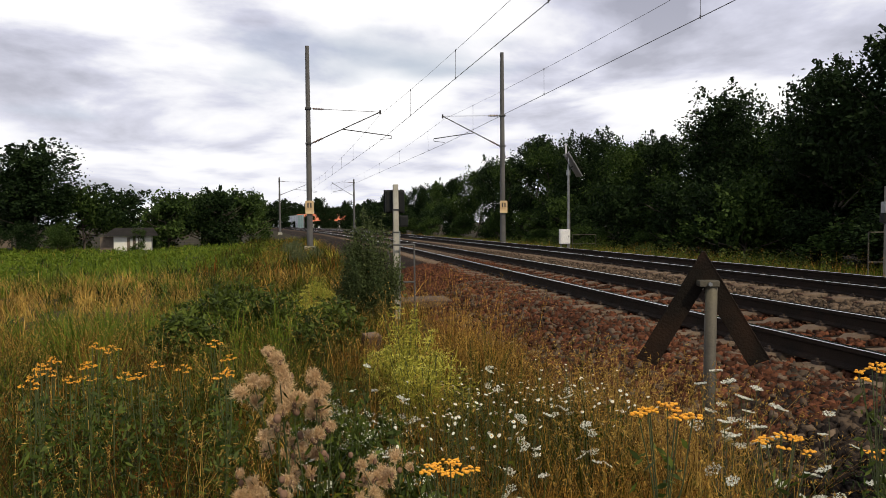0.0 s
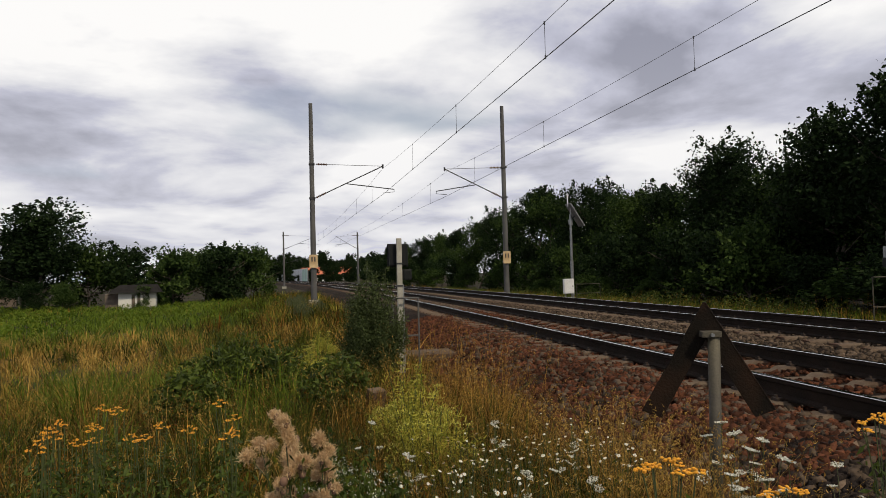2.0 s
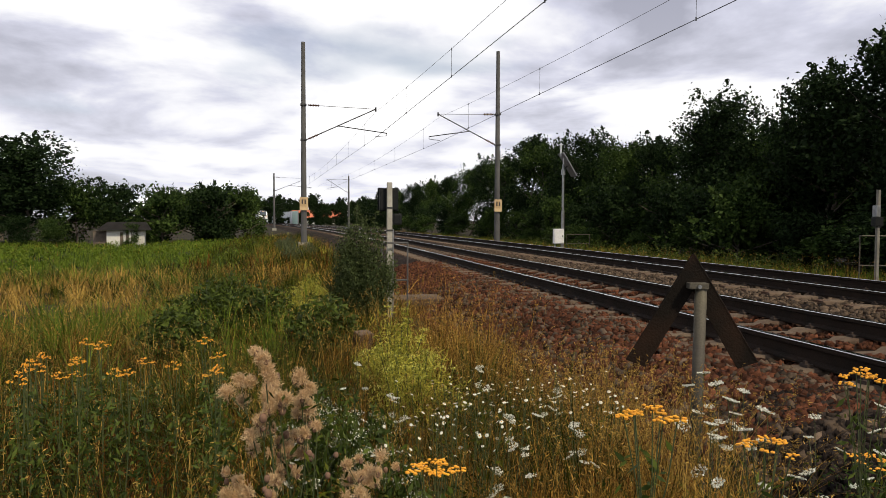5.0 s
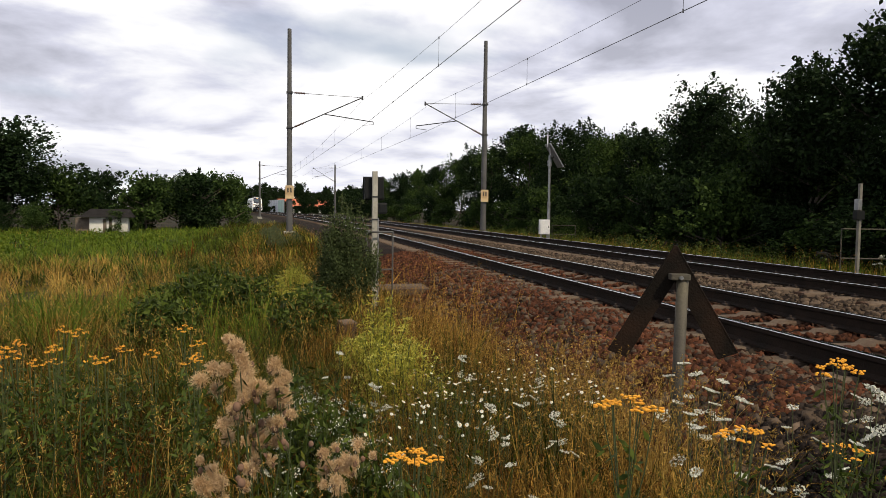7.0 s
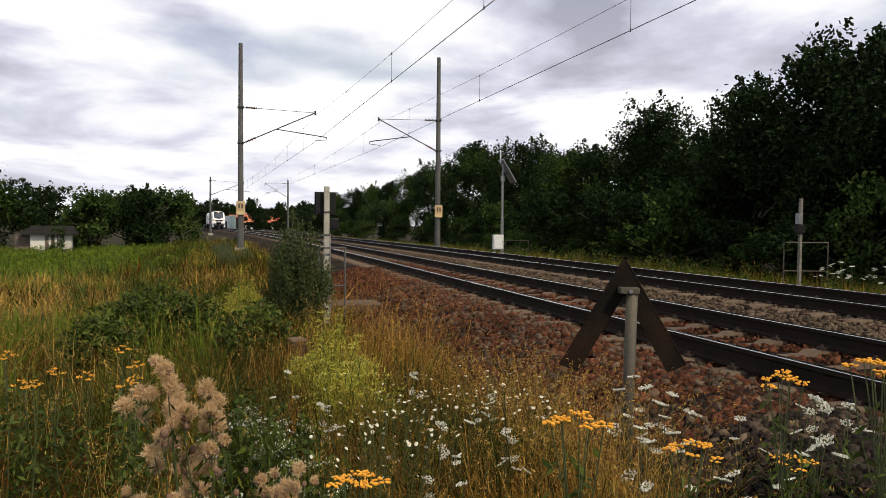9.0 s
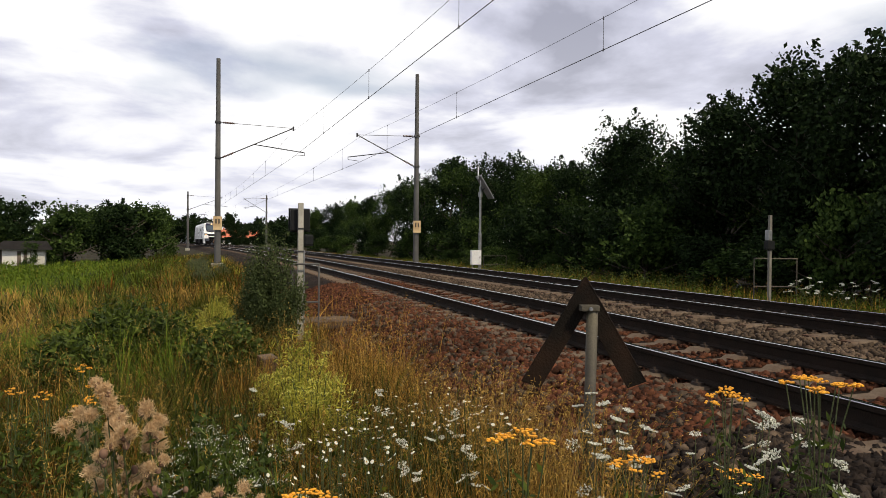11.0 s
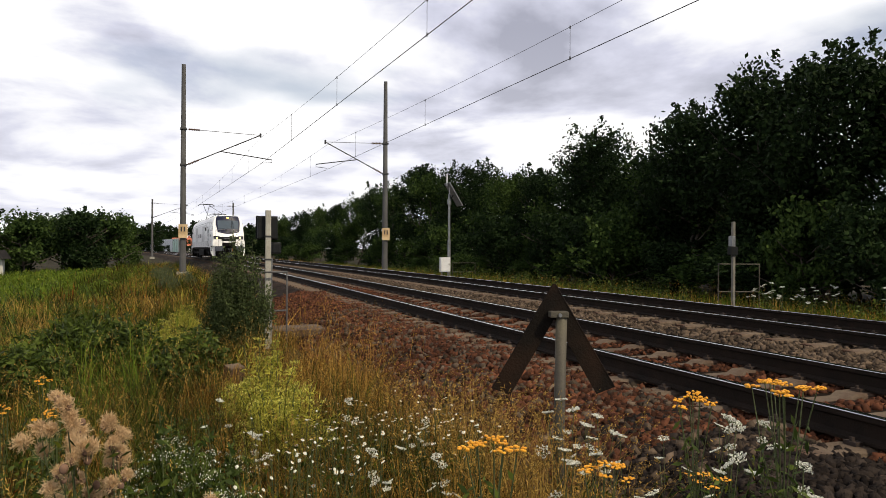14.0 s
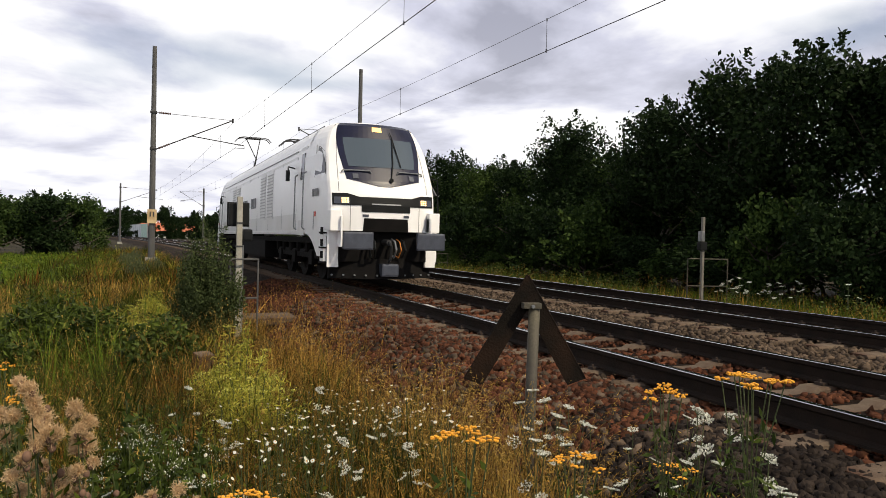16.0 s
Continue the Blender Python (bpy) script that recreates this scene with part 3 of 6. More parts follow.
def body_shell(loco, flip):
    """One half of the body with its cab, the front facing -y."""
    zs = [1.24, 1.5, 1.9, 2.15, 2.45, 2.8, 3.15, 3.4, 3.58, 3.72, 3.83, 3.91, 3.97, 4.02, 4.06]
    ring = [(-half(z), z) for z in zs] + [(half(z), z) for z in reversed(zs)]
    ds = [0.0, 0.06, 0.16, 0.35, 0.7, 1.2, 2.0, 4.0, 8.0, LENGTH / 2]
    verts, faces = [], []
    n = len(ring)
    for j, d in enumerate(ds):
        f = 0.90 + 0.10 * min(1.0, (d / 0.7)) ** 0.5
        for x, z in ring:
            yy = nose(z) + 0.22 + (d if d < 2 else d - nose(z) - 0.22)
            verts.append((x * (f - 0.02 * max(0, z - 2.4) * (1 - min(1, d / 0.7))), yy, z))
    for j in range(len(ds) - 1):
        for i in range(n):
            k = (i + 1) % n
            faces.append((j * n + i, (j + 1) * n + i, (j + 1) * n + k, j * n + k))
    body = mesh_ob("cab_body", verts, faces, M["loco"], loco, "white painted body shell", smooth=False)
    parts = [body]
    parts.append(front_patch("nose_panel", 1.28, 4.05, const(-1.0), const(1.0), M["loco"], loco, 0.0, 0.04, 26, 18))
    mask = front_patch("windscreen_surround", 2.50, 3.96, lambda f: -0.71 - 0.24 * f, lambda f: 0.71 + 0.24 * f, M["navy"], loco, 0.012, 0.03, 18, 16, "glossy dark blue windscreen surround")
    parts.append(mask)
    parts.append(front_patch("windscreen", 2.82, 3.56, lambda f: -0.66 - 0.1 * f, lambda f: 0.66 + 0.1 * f, M["glass"], mask, 0.022, 0.02, 8, 14, "tinted windscreen"))
    parts.append(front_patch("destination_display", 3.74, 3.86, const(-0.13), const(0.10), M["display"], mask, 0.02, 0.01, 2, 4, "amber lit display"))
    # pointed lower edge of the surround
    parts.append(front_patch("surround_tip", 2.34, 2.51, lambda f: -0.12 - 0.59 * f, lambda f: 0.12 + 0.59 * f, M["navy"], mask, 0.012, 0.03, 4, 10))
    band = front_patch("light_band", 1.88, 2.08, const(-0.98), const(0.98), M["black"], loco, 0.014, 0.03, 4, 18, "black band with headlamps")
    parts.append(band)
    parts.append(front_patch("lower_grille", 1.73, 1.885, const(-0.47), const(0.47), M["black"], band, 0.014, 0.03, 3, 10))
    parts.append(front_patch("emblem_bar", 1.90, 1.93, const(-0.28), const(0.28), M["galv"], band, 0.022, 0.01, 1, 6))
    for s in (-1, 1):
        a, b = (lambda f: -0.98, lambda f: -0.50 - 0.22 * f) if s < 0 else (lambda f: 0.50 + 0.22 * f, lambda f: 0.98)
        parts.append(front_patch("band_wing", 2.078, 2.16, a, b, M["black"], band, 0.014, 0.03, 2, 6))
        lo, hi = sorted((s * 0.68, s * 0.95))
        lamp = front_patch("headlamp", 1.91, 2.07, const(lo), const(hi), M["buffer"], band, 0.020, 0.02, 2, 4, "clear headlamp with a warm lit grid")
        parts.append(lamp)
        for a in (0.70, 0.745, 0.79):
            for z in (1.93, 1.975, 2.02):
                l2, h2 = sorted((s * a, s * (a + 0.035)))
                parts.append(front_patch("lamp_unit", z, z + 0.034, const(l2), const(h2), M["headlight"], lamp, 0.028, 0.008, 1, 1, "warm lit lamp"))
        # grab rail
        bm = bmesh.new()
        a, b = Vector(front_point(2.72, s * 0.28, 0.06)), Vector(front_point(2.72, s * 0.78, 0.06))
        pipe(bm, [Vector(front_point(2.66, s * 0.26, 0.02)), a, b, Vector(front_point(2.66, s * 0.8, 0.02))], 0.018)
        parts.append(part("grab_rail", bm, M["galv"], loco, "bright grab rail"))
        lo, hi = sorted((s * 0.5, s * 0.6))
        parts.append(front_patch("upper_lamp", 2.52, 2.64, const(lo), const(hi), M["buffer"], mask, 0.03, 0.02, 2, 2))
        # buffers
        bm = bmesh.new()
        tube(bm, (s * 0.875, 0.25, 1.06), (s * 0.875, -0.45, 1.06), 0.12, 0.12, seg=16)
        bf = part("buffer", bm, M["black"], loco, "buffer with a wide grey plate")
        bm = bmesh.new()
        box(bm, s * 0.875 - 0.35, s * 0.875 + 0.35, -0.53, -0.45, 0.85, 1.25, 0.038)
        part("buffer_plate", bm, M["buffer"], bf)
        parts.append(bf)
        # corner post with steps
        bm = bmesh.new()
        x0, x1 = sorted((s * 1.36, s * 1.09))
        box(bm, x0, x1, 0.30, 0.38, 0.42, 1.75, 0.01)
        box(bm, min(s * 1.09, s * 1.13), max(s * 1.09, s * 1.13), 0.0, 0.38, 0.9, 1.62, 0.01)
        cs = part("corner_panel", bm, M["loco"], loco, "white corner panel over the steps")
        for z in (0.5, 0.85, 1.2):
            bm = bmesh.new()
            box(bm, min(s * 1.46, s * 1.1), max(s * 1.46, s * 1.1), 0.36, 0.70, z, z + 0.04)
            part("step", bm, M["under"], cs)
        parts.append(cs)
        bm = bmesh.new()
        box(bm, x0, x1, 0.08, 0.3, 1.27, 1.75, 0.02)
        parts.append(part("front_shoulder", bm, M["loco"], loco))
        if s > 0:
            bm = bmesh.new()
            pipe(bm, [(1.40, 0.55, 1.5), (1.53, 0.55, 1.55), (1.53, 0.62, 2.6), (1.38, 0.70, 2.65)], 0.016)
            parts.append(part("handrail", bm, M["black"], loco, "black handrail"))
    bm = bmesh.new()
    p0, p1, p2 = Vector(front_point(2.5, 0.12, 0.04)), Vector(front_point(2.9, 0.2, 0.05)), Vector(front_point(3.6, 0.3, 0.05))
    pipe(bm, [p0, p1, p2], 0.016)
    pipe(bm, [Vector(front_point(2.85, 0.36, 0.05)), p2, Vector(front_point(3.75, 0.28, 0.05))], 0.012)
    tube(bm, Vector(front_point(2.5, 0.12, -0.02)), Vector(front_point(2.5, 0.12, 0.07)), 0.05, seg=8)
    parts.append(part("wiper", bm, M["black"], mask))
    # flat patch on the nose; the recess's darkness is only its black colour
    parts.append(front_patch("coupler_recess", 1.27, 1.58, lambda f: -0.44 + 0.02 * f, lambda f: 0.44 - 0.02 * f, M["under"], loco, 0.02, 0.03, 4, 10, "black patch for the shaded recess behind the coupling"))
    for s in (-1, 1):
        lo, hi = sorted((s * 0.34, s * 0.45))
        parts.append(front_patch("marker_lamp", 1.61, 1.67, const(lo), const(hi), M["buffer"], loco, 0.014, 0.02, 1, 2))
        lo, hi = sorted((s * 0.665, s * 0.675))
        parts.append(front_patch("panel_joint", 1.28, 1.97, const(lo), const(hi), M["seam"], loco, 0.006, 0.01, 4, 1))
        parts.append(front_patch("panel_joint", 2.2, 3.6, (lambda e: lambda f: e * 0.86 - 0.005)(s), (lambda e: lambda f: e * 0.86 + 0.005)(s), M["seam"], loco, 0.005, 0.01, 8, 1))
    # lower front: drawgear, hoses and plough
    bm = bmesh.new()
    box(bm, -1.1, 1.1, 0.26, 0.5, 0.55, 1.3, 0.03)
    parts.append(part("headstock", bm, M["under"], loco))
    bm = bmesh.new()
    tube(bm, (0, 0.3, 1.02), (0, -0.12, 1.02), 0.07, seg=8)
    pipe(bm, [(0, -0.1, 1.05), (0, -0.28, 0.92), (0, -0.22, 0.62), (0, -0.1, 0.55)], 0.03)
    parts.append(part("coupling_hook", bm, M["dark_steel"], loco))
    for x, mm in ((-0.42, "black"), (-0.3, "black"), (0.32, "orange"), (0.42, "black"), (0.2, "galv")):
        bm = bmesh.new()
        pipe(bm, [(x, 0.28, 1.1), (x, 0.05, 1.05), (x * 1.05, -0.04, 0.85), (x * 0.95, 0.06, 0.66), (x * 0.8, 0.2, 0.72)], 0.014 if mm == "orange" else 0.026)
        parts.append(part("brake_hose", bm, M[mm], loco))
    verts = [(-1.25, 0.55, 0.62), (0, 0.05, 0.62), (1.25, 0.55, 0.62), (-1.3, 0.4, 0.16), (0, -0.12, 0.16), (1.3, 0.4, 0.16)]
    verts += [(x, y + 0.06, z) for x, y, z in verts]
    fc = [(0, 3, 4, 1), (1, 4, 5, 2), (6, 7, 10, 9), (7, 8, 11, 10), (0, 1, 7, 6), (1, 2, 8, 7), (3, 9, 10, 4), (4, 10, 11, 5), (0, 6, 9, 3), (2, 5, 11, 8)]
    plough = mesh_ob("rail_guard", verts, fc, M["under"], loco, "black rail guard plate with bolts")
    for i in range(11):
        u = -1 + i * 0.2
        bm = bmesh.new()
        yb = 0.05 + 0.47 * abs(u) - 0.17
        tube(bm, (u * 1.22, yb + 0.05, 0.24), (u * 1.22, yb - 0.01, 0.24), 0.022, seg=6)
        part("bolt", bm, M["galv"], plough)
    parts.append(plough)
    bm = bmesh.new()
    box(bm, -0.18, 0.24, -0.16, 0.1, 0.22, 0.52, 0.05)
    parts.append(part("receiver_box", bm, M["buffer"], loco))
    # the hanging body skirt, cut away over the bogie
    for s in (-1, 1):
        prof = [(0.38, 1.28), (0.38, 0.55), (0.72, 0.55), (0.72, 0.66), (1.0, 0.66), (1.3, 0.88), (1.6, 1.06), (2.0, 1.18), (2.6, 1.22), (2.6, 1.28)]
        v = [(s * 1.425, y, z) for y, z in prof] + [(s * 1.37, y, z) for y, z in prof]
        m = len(prof)
        fc = [tuple(range(m)) if s > 0 else tuple(range(m))[::-1], tuple(range(m, 2 * m))[::-1] if s > 0 else tuple(range(m, 2 * m))]
        fc += [(i, (i + 1) % m, m + (i + 1) % m, m + i) for i in range(m)]
        parts.append(mesh_ob("skirt", v, fc, M["loco"], loco, "white skirt below the cab door"))
        # cab side window, door, handrails, marks
        x = s * 1.445

        def panel(name, y0, y1, z0, z1, material, parent=loco, t=0.012, xx=None, label=""):
            bm = bmesh.new()
            lo = [(half(z) + 0.004) * s for z in (z0, z1)]
            q = [(lo[0], y0, z0), (lo[0], y1, z0), (lo[1], y1, z1), (lo[1], y0, z1)]
            q += [(a + s * t, b, c) for a, b, c in q]
            vs = [bm.verts.new(p) for p in q]
            for f in ((0, 1, 2, 3), (7, 6, 5, 4), (0, 4, 5, 1), (1, 5, 6, 2), (2, 6, 7, 3), (3, 7, 4, 0)):
                bm.faces.new([vs[i] for i in f])
            bmesh.ops.recalc_face_normals(bm, faces=bm.faces)
            ob = part(name, bm, material, parent, label)
            parts.append(ob)
            return ob

        # side window with a curved front edge, on the narrowing cab wall
        edge = [(1.30, 2.63), (0.68, 2.66), (0.74, 2.85), (0.86, 3.03), (1.00, 3.18), (1.16, 3.29), (1.30, 3.33)]
        for nm, grow, lift, mt, lab in (("window_frame", 0.045, 0.004, M["seam"], "dark window rubber"), ("cab_window", 0.0, 0.012, M["side_glass"], "dark cab side window")):
            q = []
            for y, z in edge:
                y, z = y + grow * (1 if y > 1.0 else -1), z + grow * (1 if z > 3.0 else -1)
                dd = min(1.0, max(0.0, (y - nose(z) - 0.22) / 0.7))
                q.append((s * (half(z) * (0.90 + 0.10 * dd ** 0.5 - 0.02 * max(0, z - 2.4) * (1 - dd)) + lift), y, z))
            m = len(q)
            q += [(a - s * 0.03, b, c) for a, b, c in q]
            fw = [tuple(range(m)), tuple(range(2 * m - 1, m - 1, -1))] + [(i, (i + 1) % m, m + (i + 1) % m, m + i) for i in range(m)]
            parts.append(mesh_ob(nm, q, [f[::-1] for f in fw] if s < 0 else fw, mt, loco, lab))
        # step cut-outs as thin black panels, their inner shade painted on
        for z in (0.62, 0.90, 1.18):
            panel("step_recess", 0.43, 0.66, z, z + 0.17, M["under"], t=0.006)
        d = panel("cab_door", 2.35, 3.05, 1.15, 3.5, M["loco_shaded"], label="pale cab door")
        panel("door_window", 2.45, 2.78, 2.62, 3.32, M["side_glass"], d, 0.02)
        for y in (2.2, 3.15):
            bm = bmesh.new()
            pipe(bm, [(s * 1.45, y, 1.3), (s * 1.52, y, 1.35), (s * 1.50, y, 2.75), (s * 1.42, y, 2.8)], 0.018)
            parts.append(part("handrail", bm, M["galv"], loco))
        bm = bmesh.new()
        pipe(bm, [(s * 1.36, 3.6, 3.0), (s * 1.6, 3.6, 3.05), (s * 1.6, 3.6, 2.8)], 0.02)
        box(bm, min(s * 1.56, s * 1.66), max(s * 1.56, s * 1.66), 3.55, 3.65, 2.65, 2.95, 0.01)
        parts.append(part("side_camera", bm, M["black"], loco))
        panel("number_bar", 0.95, 1.3, 2.12, 2.3, M["seam"])
        panel("number_bar", 1.36, 1.5, 2.12, 2.3, M["seam"])
        panel("warning_mark", 1.15, 1.27, 1.62, 1.74, M["red"])
        panel("panel_joint", 1.36, 1.385, 1.3, 3.4, M["seam"])
        panel("roof_joint", 3.4, LENGTH / 2 - 0.03, 3.45, 3.475, M["seam"])
        # side wall takes the greyer paint that holds its shade
        side = panel("side_panel", 3.3, LENGTH / 2 - 0.03, 1.28, 3.3, M["loco_shaded"], t=0.008, label="white side wall with shade in its grey and panel joints")
        for y in (3.28, 5.2, 7.4, 9.6, 11.3):
            panel("panel_joint", y, y + 0.02, 1.30, 3.28, M["louvre"], side, 0.014)
        for y in (6.6, 7.9):
            g = panel("air_grille", y, y + 1.0, 1.66, 3.22, M["loco_shaded"], side, 0.02, label="louvred air grille")
            for k in range(14):
                panel("louvre", y + 0.05, y + 0.95, 1.72 + k * 0.105, 1.755 + k * 0.105, M["louvre"], side, 0.026)
        for k in range(3):
            panel("letter_bar", 9.85 + k * 0.4, 10.12 + k * 0.4, 2.12, 2.5, M["seam"], side, 0.016)
        bm = bmesh.new()
        box(bm, min(s * 1.30, s * 1.44), max(s * 1.30, s * 1.44), 2.6, LENGTH / 2, 1.17, 1.262, 0.01)
        parts.append(part("sole_bar", bm, M["loco_shaded"], loco))
    # roof edge and gear
    for s in (-1, 1):
        bm = bmesh.new()
        pipe(bm, [(s * 0.92, 2.4, 4.04), (s * 0.92, LENGTH / 2, 4.04)], 0.02)
        parts.append(part("roof_rail", bm, M["dark_steel"], loco))
    bm = bmesh.new()
    box(bm, -0.6, 0.6, 3.0, 5.4, 3.98, 4.12, 0.05)
    parts.append(part("roof_box", bm, M["galv"], loco))
    return parts


def pantograph(loco, y, up, face):
    p = empty("pantograph")
    p.parent, p.matrix_basis = loco, pose(0, y, 4.14, 0, 0, 0 if face > 0 else 180)
    tagged(p, "raised pantograph" if up else "folded pantograph")
    top, knee = (1.98, Vector((0, 0.75, 0.85))) if up else (0.30, Vector((0, 0.95, 0.16)))
    bm = bmesh.new()
    box(bm, -0.35, 0.35, -0.55, 0.5, 0.0, 0.06)
    for x in (-0.3, 0.3):
        tube(bm, (x, -0.45, -0.12), (x, -0.45, 0.02), 0.06, seg=8), tube(bm, (x, 0.4, -0.12), (x, 0.4, 0.02), 0.06, seg=8)
    part("base_frame", bm, M["dark_steel"], p)
    bm = bmesh.new()
    tube(bm, (0, -0.4, 0.06), knee, 0.05, 0.04, seg=8)
    part("lower_arm", bm, M["dark_steel"], p)
    bm = bmesh.new()
    hd = Vector((0, -0.25, top))
    for x in (-0.35, 0.35):
        tube(bm, knee, hd + Vector((x, 0, 0)), 0.025, seg=6)
    part("upper_arm", bm, M["dark_steel"], p)
    bm = bmesh.new()
    for dy in (-0.2, 0.2):
        o = hd + Vector((0, dy, 0.06))
        pipe(bm, [o + Vector(q) for q in ((-0.9, 0, -0.22), (-0.72, 0, -0.04), (-0.5, 0, 0), (0.5, 0, 0), (0.72, 0, -0.04), (0.9, 0, -0.22))], 0.024)
    box(bm, -0.4, 0.4, -0.47, -0.03, top, top + 0.03)
    part("collector_head", bm, M["dark_steel"], p)


def make_loco():
    loco = empty("locomotive", None, "white six-axle electric locomotive with dark windscreen running on rails", "locomotive")
    end = body_shell(loco, False)
    turn = pose(0, LENGTH, 0, 0, 0, 180)
    for o in end:
        if o.parent is not loco:
            continue
        copy_thing(o, turn)
    pantograph(loco, 8.6, False, 1)
    pantograph(loco, LENGTH - 3.2, True, -1)
    bm = bmesh.new()
    box(bm, -0.8, 0.8, 5.6, 12.2, 4.02, 4.12, 0.03)
    part("roof_cover", bm, M["loco_shaded"], loco)
    bm = bmesh.new()
    box(bm, -1.25, 1.25, 0.5, LENGTH - 0.5, 0.95, 1.12, 0.02)
    part("underframe", bm, M["under"], loco)
    bm = bmesh.new()
    box(bm, -1.3, 1.3, 8.6, 14.2, 0.35, 0.97, 0.06)
    part("transformer_tank", bm, M["under"], loco)
    sets = []
    for y0 in (4.4, LENGTH - 4.4):
        for s in (-1, 1):
            bm = bmesh.new()
            box(bm, s * 1.08 - 0.09, s * 1.08 + 0.09, y0 - 2.6, y0 + 2.6, 0.55, 0.78, 0.04)
            for dy in (-1.95, 0, 1.95):
                box(bm, s * 1.1 - 0.13, s * 1.1 + 0.13, y0 + dy - 0.2, y0 + dy + 0.2, 0.38, 0.75, 0.04)
                tube(bm, (s * 1.15, y0 + dy - 0.45, 0.7), (s * 1.15, y0 + dy - 0.45, 1.0), 0.1, seg=8)
                tube(bm, (s * 1.15, y0 + dy + 0.45, 0.7), (s * 1.15, y0 + dy + 0.45, 1.0), 0.1, seg=8)
            part("bogie_frame", bm, M["under"], loco)
        for dy in (-1.95, 0, 1.95):
            bm = bmesh.new()
            tube(bm, (-0.88, 0, 0), (0.88, 0, 0), 0.09, seg=10)
            for s in (-1, 1):
                tube(bm, (s * 0.755, 0, 0), (s * 0.79, 0, 0), 0.575, seg=28)
                tube(bm, (s * 0.79, 0, 0), (s * 0.9, 0, 0), 0.545, seg=28)
                tube(bm, (s * 0.89, 0, 0), (s * 0.92, 0, 0), 0.2, seg=12)
                for k in range(6):
                    a = k * math.pi / 3
                    tube(bm, (s * 0.88, math.cos(a) * 0.3, math.sin(a) * 0.3), (s * 0.908, math.cos(a) * 0.3, math.sin(a) * 0.3), 0.05, seg=6)
            w = part("wheelset", bm, M["under"], loco)
            w.location = (0, y0 + dy, 0.545)
            sets.append((w, y0 + dy))
    return loco, sets


LOCO, WHEELSETS = make_loco()
LOCO.scale = (0.90, 1.0, 0.90)

# ---- things by the line ----
def triangle_sign(x, y, base, top, turn):
    s = empty("trackside_sign", pose(x, y, base, 0, 0, turn), "rusted angled steel track sign on a grey post", "sign")
    h = top - base
    bm = bmesh.new()
    tube(bm, (0.015, -0.045, -0.3), (0.015, -0.045, h - 0.17), 0.034, seg=16)
    bmesh.ops.rotate(bm, verts=bm.verts, cent=(0, 0, 0), matrix=Matrix.Rotation(radians(1.0), 3, "Y"))
    part("post", bm, M["post"], s, smooth=True)
    w = 0.11
    for e in (-1, 1):
        prof = [(0, 0), (e * 0.375, -0.63), (e * (0.375 - w), -0.67), (0, -0.215)]
        v = [(a, -0.003, h + b) for a, b in prof] + [(a, 0.012, h + b) for a, b in prof]
        f = [(0, 1, 2, 3), (7, 6, 5, 4)] + [(i, (i + 4), (i + 1) % 4 + 4, (i + 1) % 4) for i in range(4)]
        if e > 0:
            f = [q[::-1] for q in f]
        arm = mesh_ob("sign_arm", v, f, M["rust"], s, "dark rusted sheet arm")
        lip = bmesh.new()
        a, b = Vector((e * 0.004, 0.0, h - 0.004)), Vector((e * 0.375, 0.0, h - 0.63))
        tube(lip, a, b, 0.006, seg=6)
        part("folded_edge", lip, M["rust"], arm)
    bm = bmesh.new()
    box(bm, -0.04, 0.07, -0.085, -0.004, h - 0.2, h - 0.165, 0.006)
    part("bracket", bm, M["post"], s)
    bm = bmesh.new()
    tube(bm, (0.015, -0.1, h - 0.185), (0.015, -0.08, h - 0.185), 0.012, seg=6)
    part("bolt", bm, M["galv"], s)
    return s


def crossing_post(x, y, base, top, boards, label, surface="concrete"):
    p = empty("crossing_post", pose(x, y, base), label, "crossing post", "crossing posts")
    h = top - base
    bm = bmesh.new()
    box(bm, -0.042, 0.042, -0.042, 0.042, -0.3, h, 0.012)
    part("concrete_pole", bm, M[surface], p)
    for z in (0.42, 0.78):
        bm = bmesh.new()
        box(bm, -0.05, 0.05, -0.05, 0.05, h - z, h - z + 0.025)
        part("clamp_band", bm, M["dark_steel"], p)
    bm = bmesh.new()
    tube(bm, (0.058, 0.02, -0.2), (0.058, 0.02, h - 0.75), 0.014, seg=8)
    part("cable_pipe", bm, M["galv"], p)
    if boards:
        for e in (-1, 1):
            bm = bmesh.new()
            box(bm, min(e * 0.02, e * 0.15), max(e * 0.02, e * 0.15), 0.055, 0.18, h - 0.44, h - 0.10, 0.012)
            b = part("lamp_housing", bm, M["black"], p, "black lamp housing seen from behind")
            bm = bmesh.new()
            box(bm, min(e * 0.003, e * 0.17), max(e * 0.003, e * 0.17), 0.181, 0.2, h - 0.46, h - 0.08, 0.008)
            part("backing_board", bm, M["black"], b)
        bm = bmesh.new()
        box(bm, 0.06, 0.20, -0.02, 0.14, h - 0.68, h - 0.5, 0.03)
        part("bell", bm, M["black"], p)
    else:
        bm = bmesh.new()
        box(bm, -0.13, 0.0, -0.09, 0.06, h - 0.55, h - 0.32, 0.01)
        part("lamp_box", bm, M["galv"], p)
        bm = bmesh.new()
        box(bm, -0.14, 0.12, -0.07, 0.09, h - 0.75, h - 0.56, 0.02)
        part("lamp_housing", bm, M["black"], p)
    return p


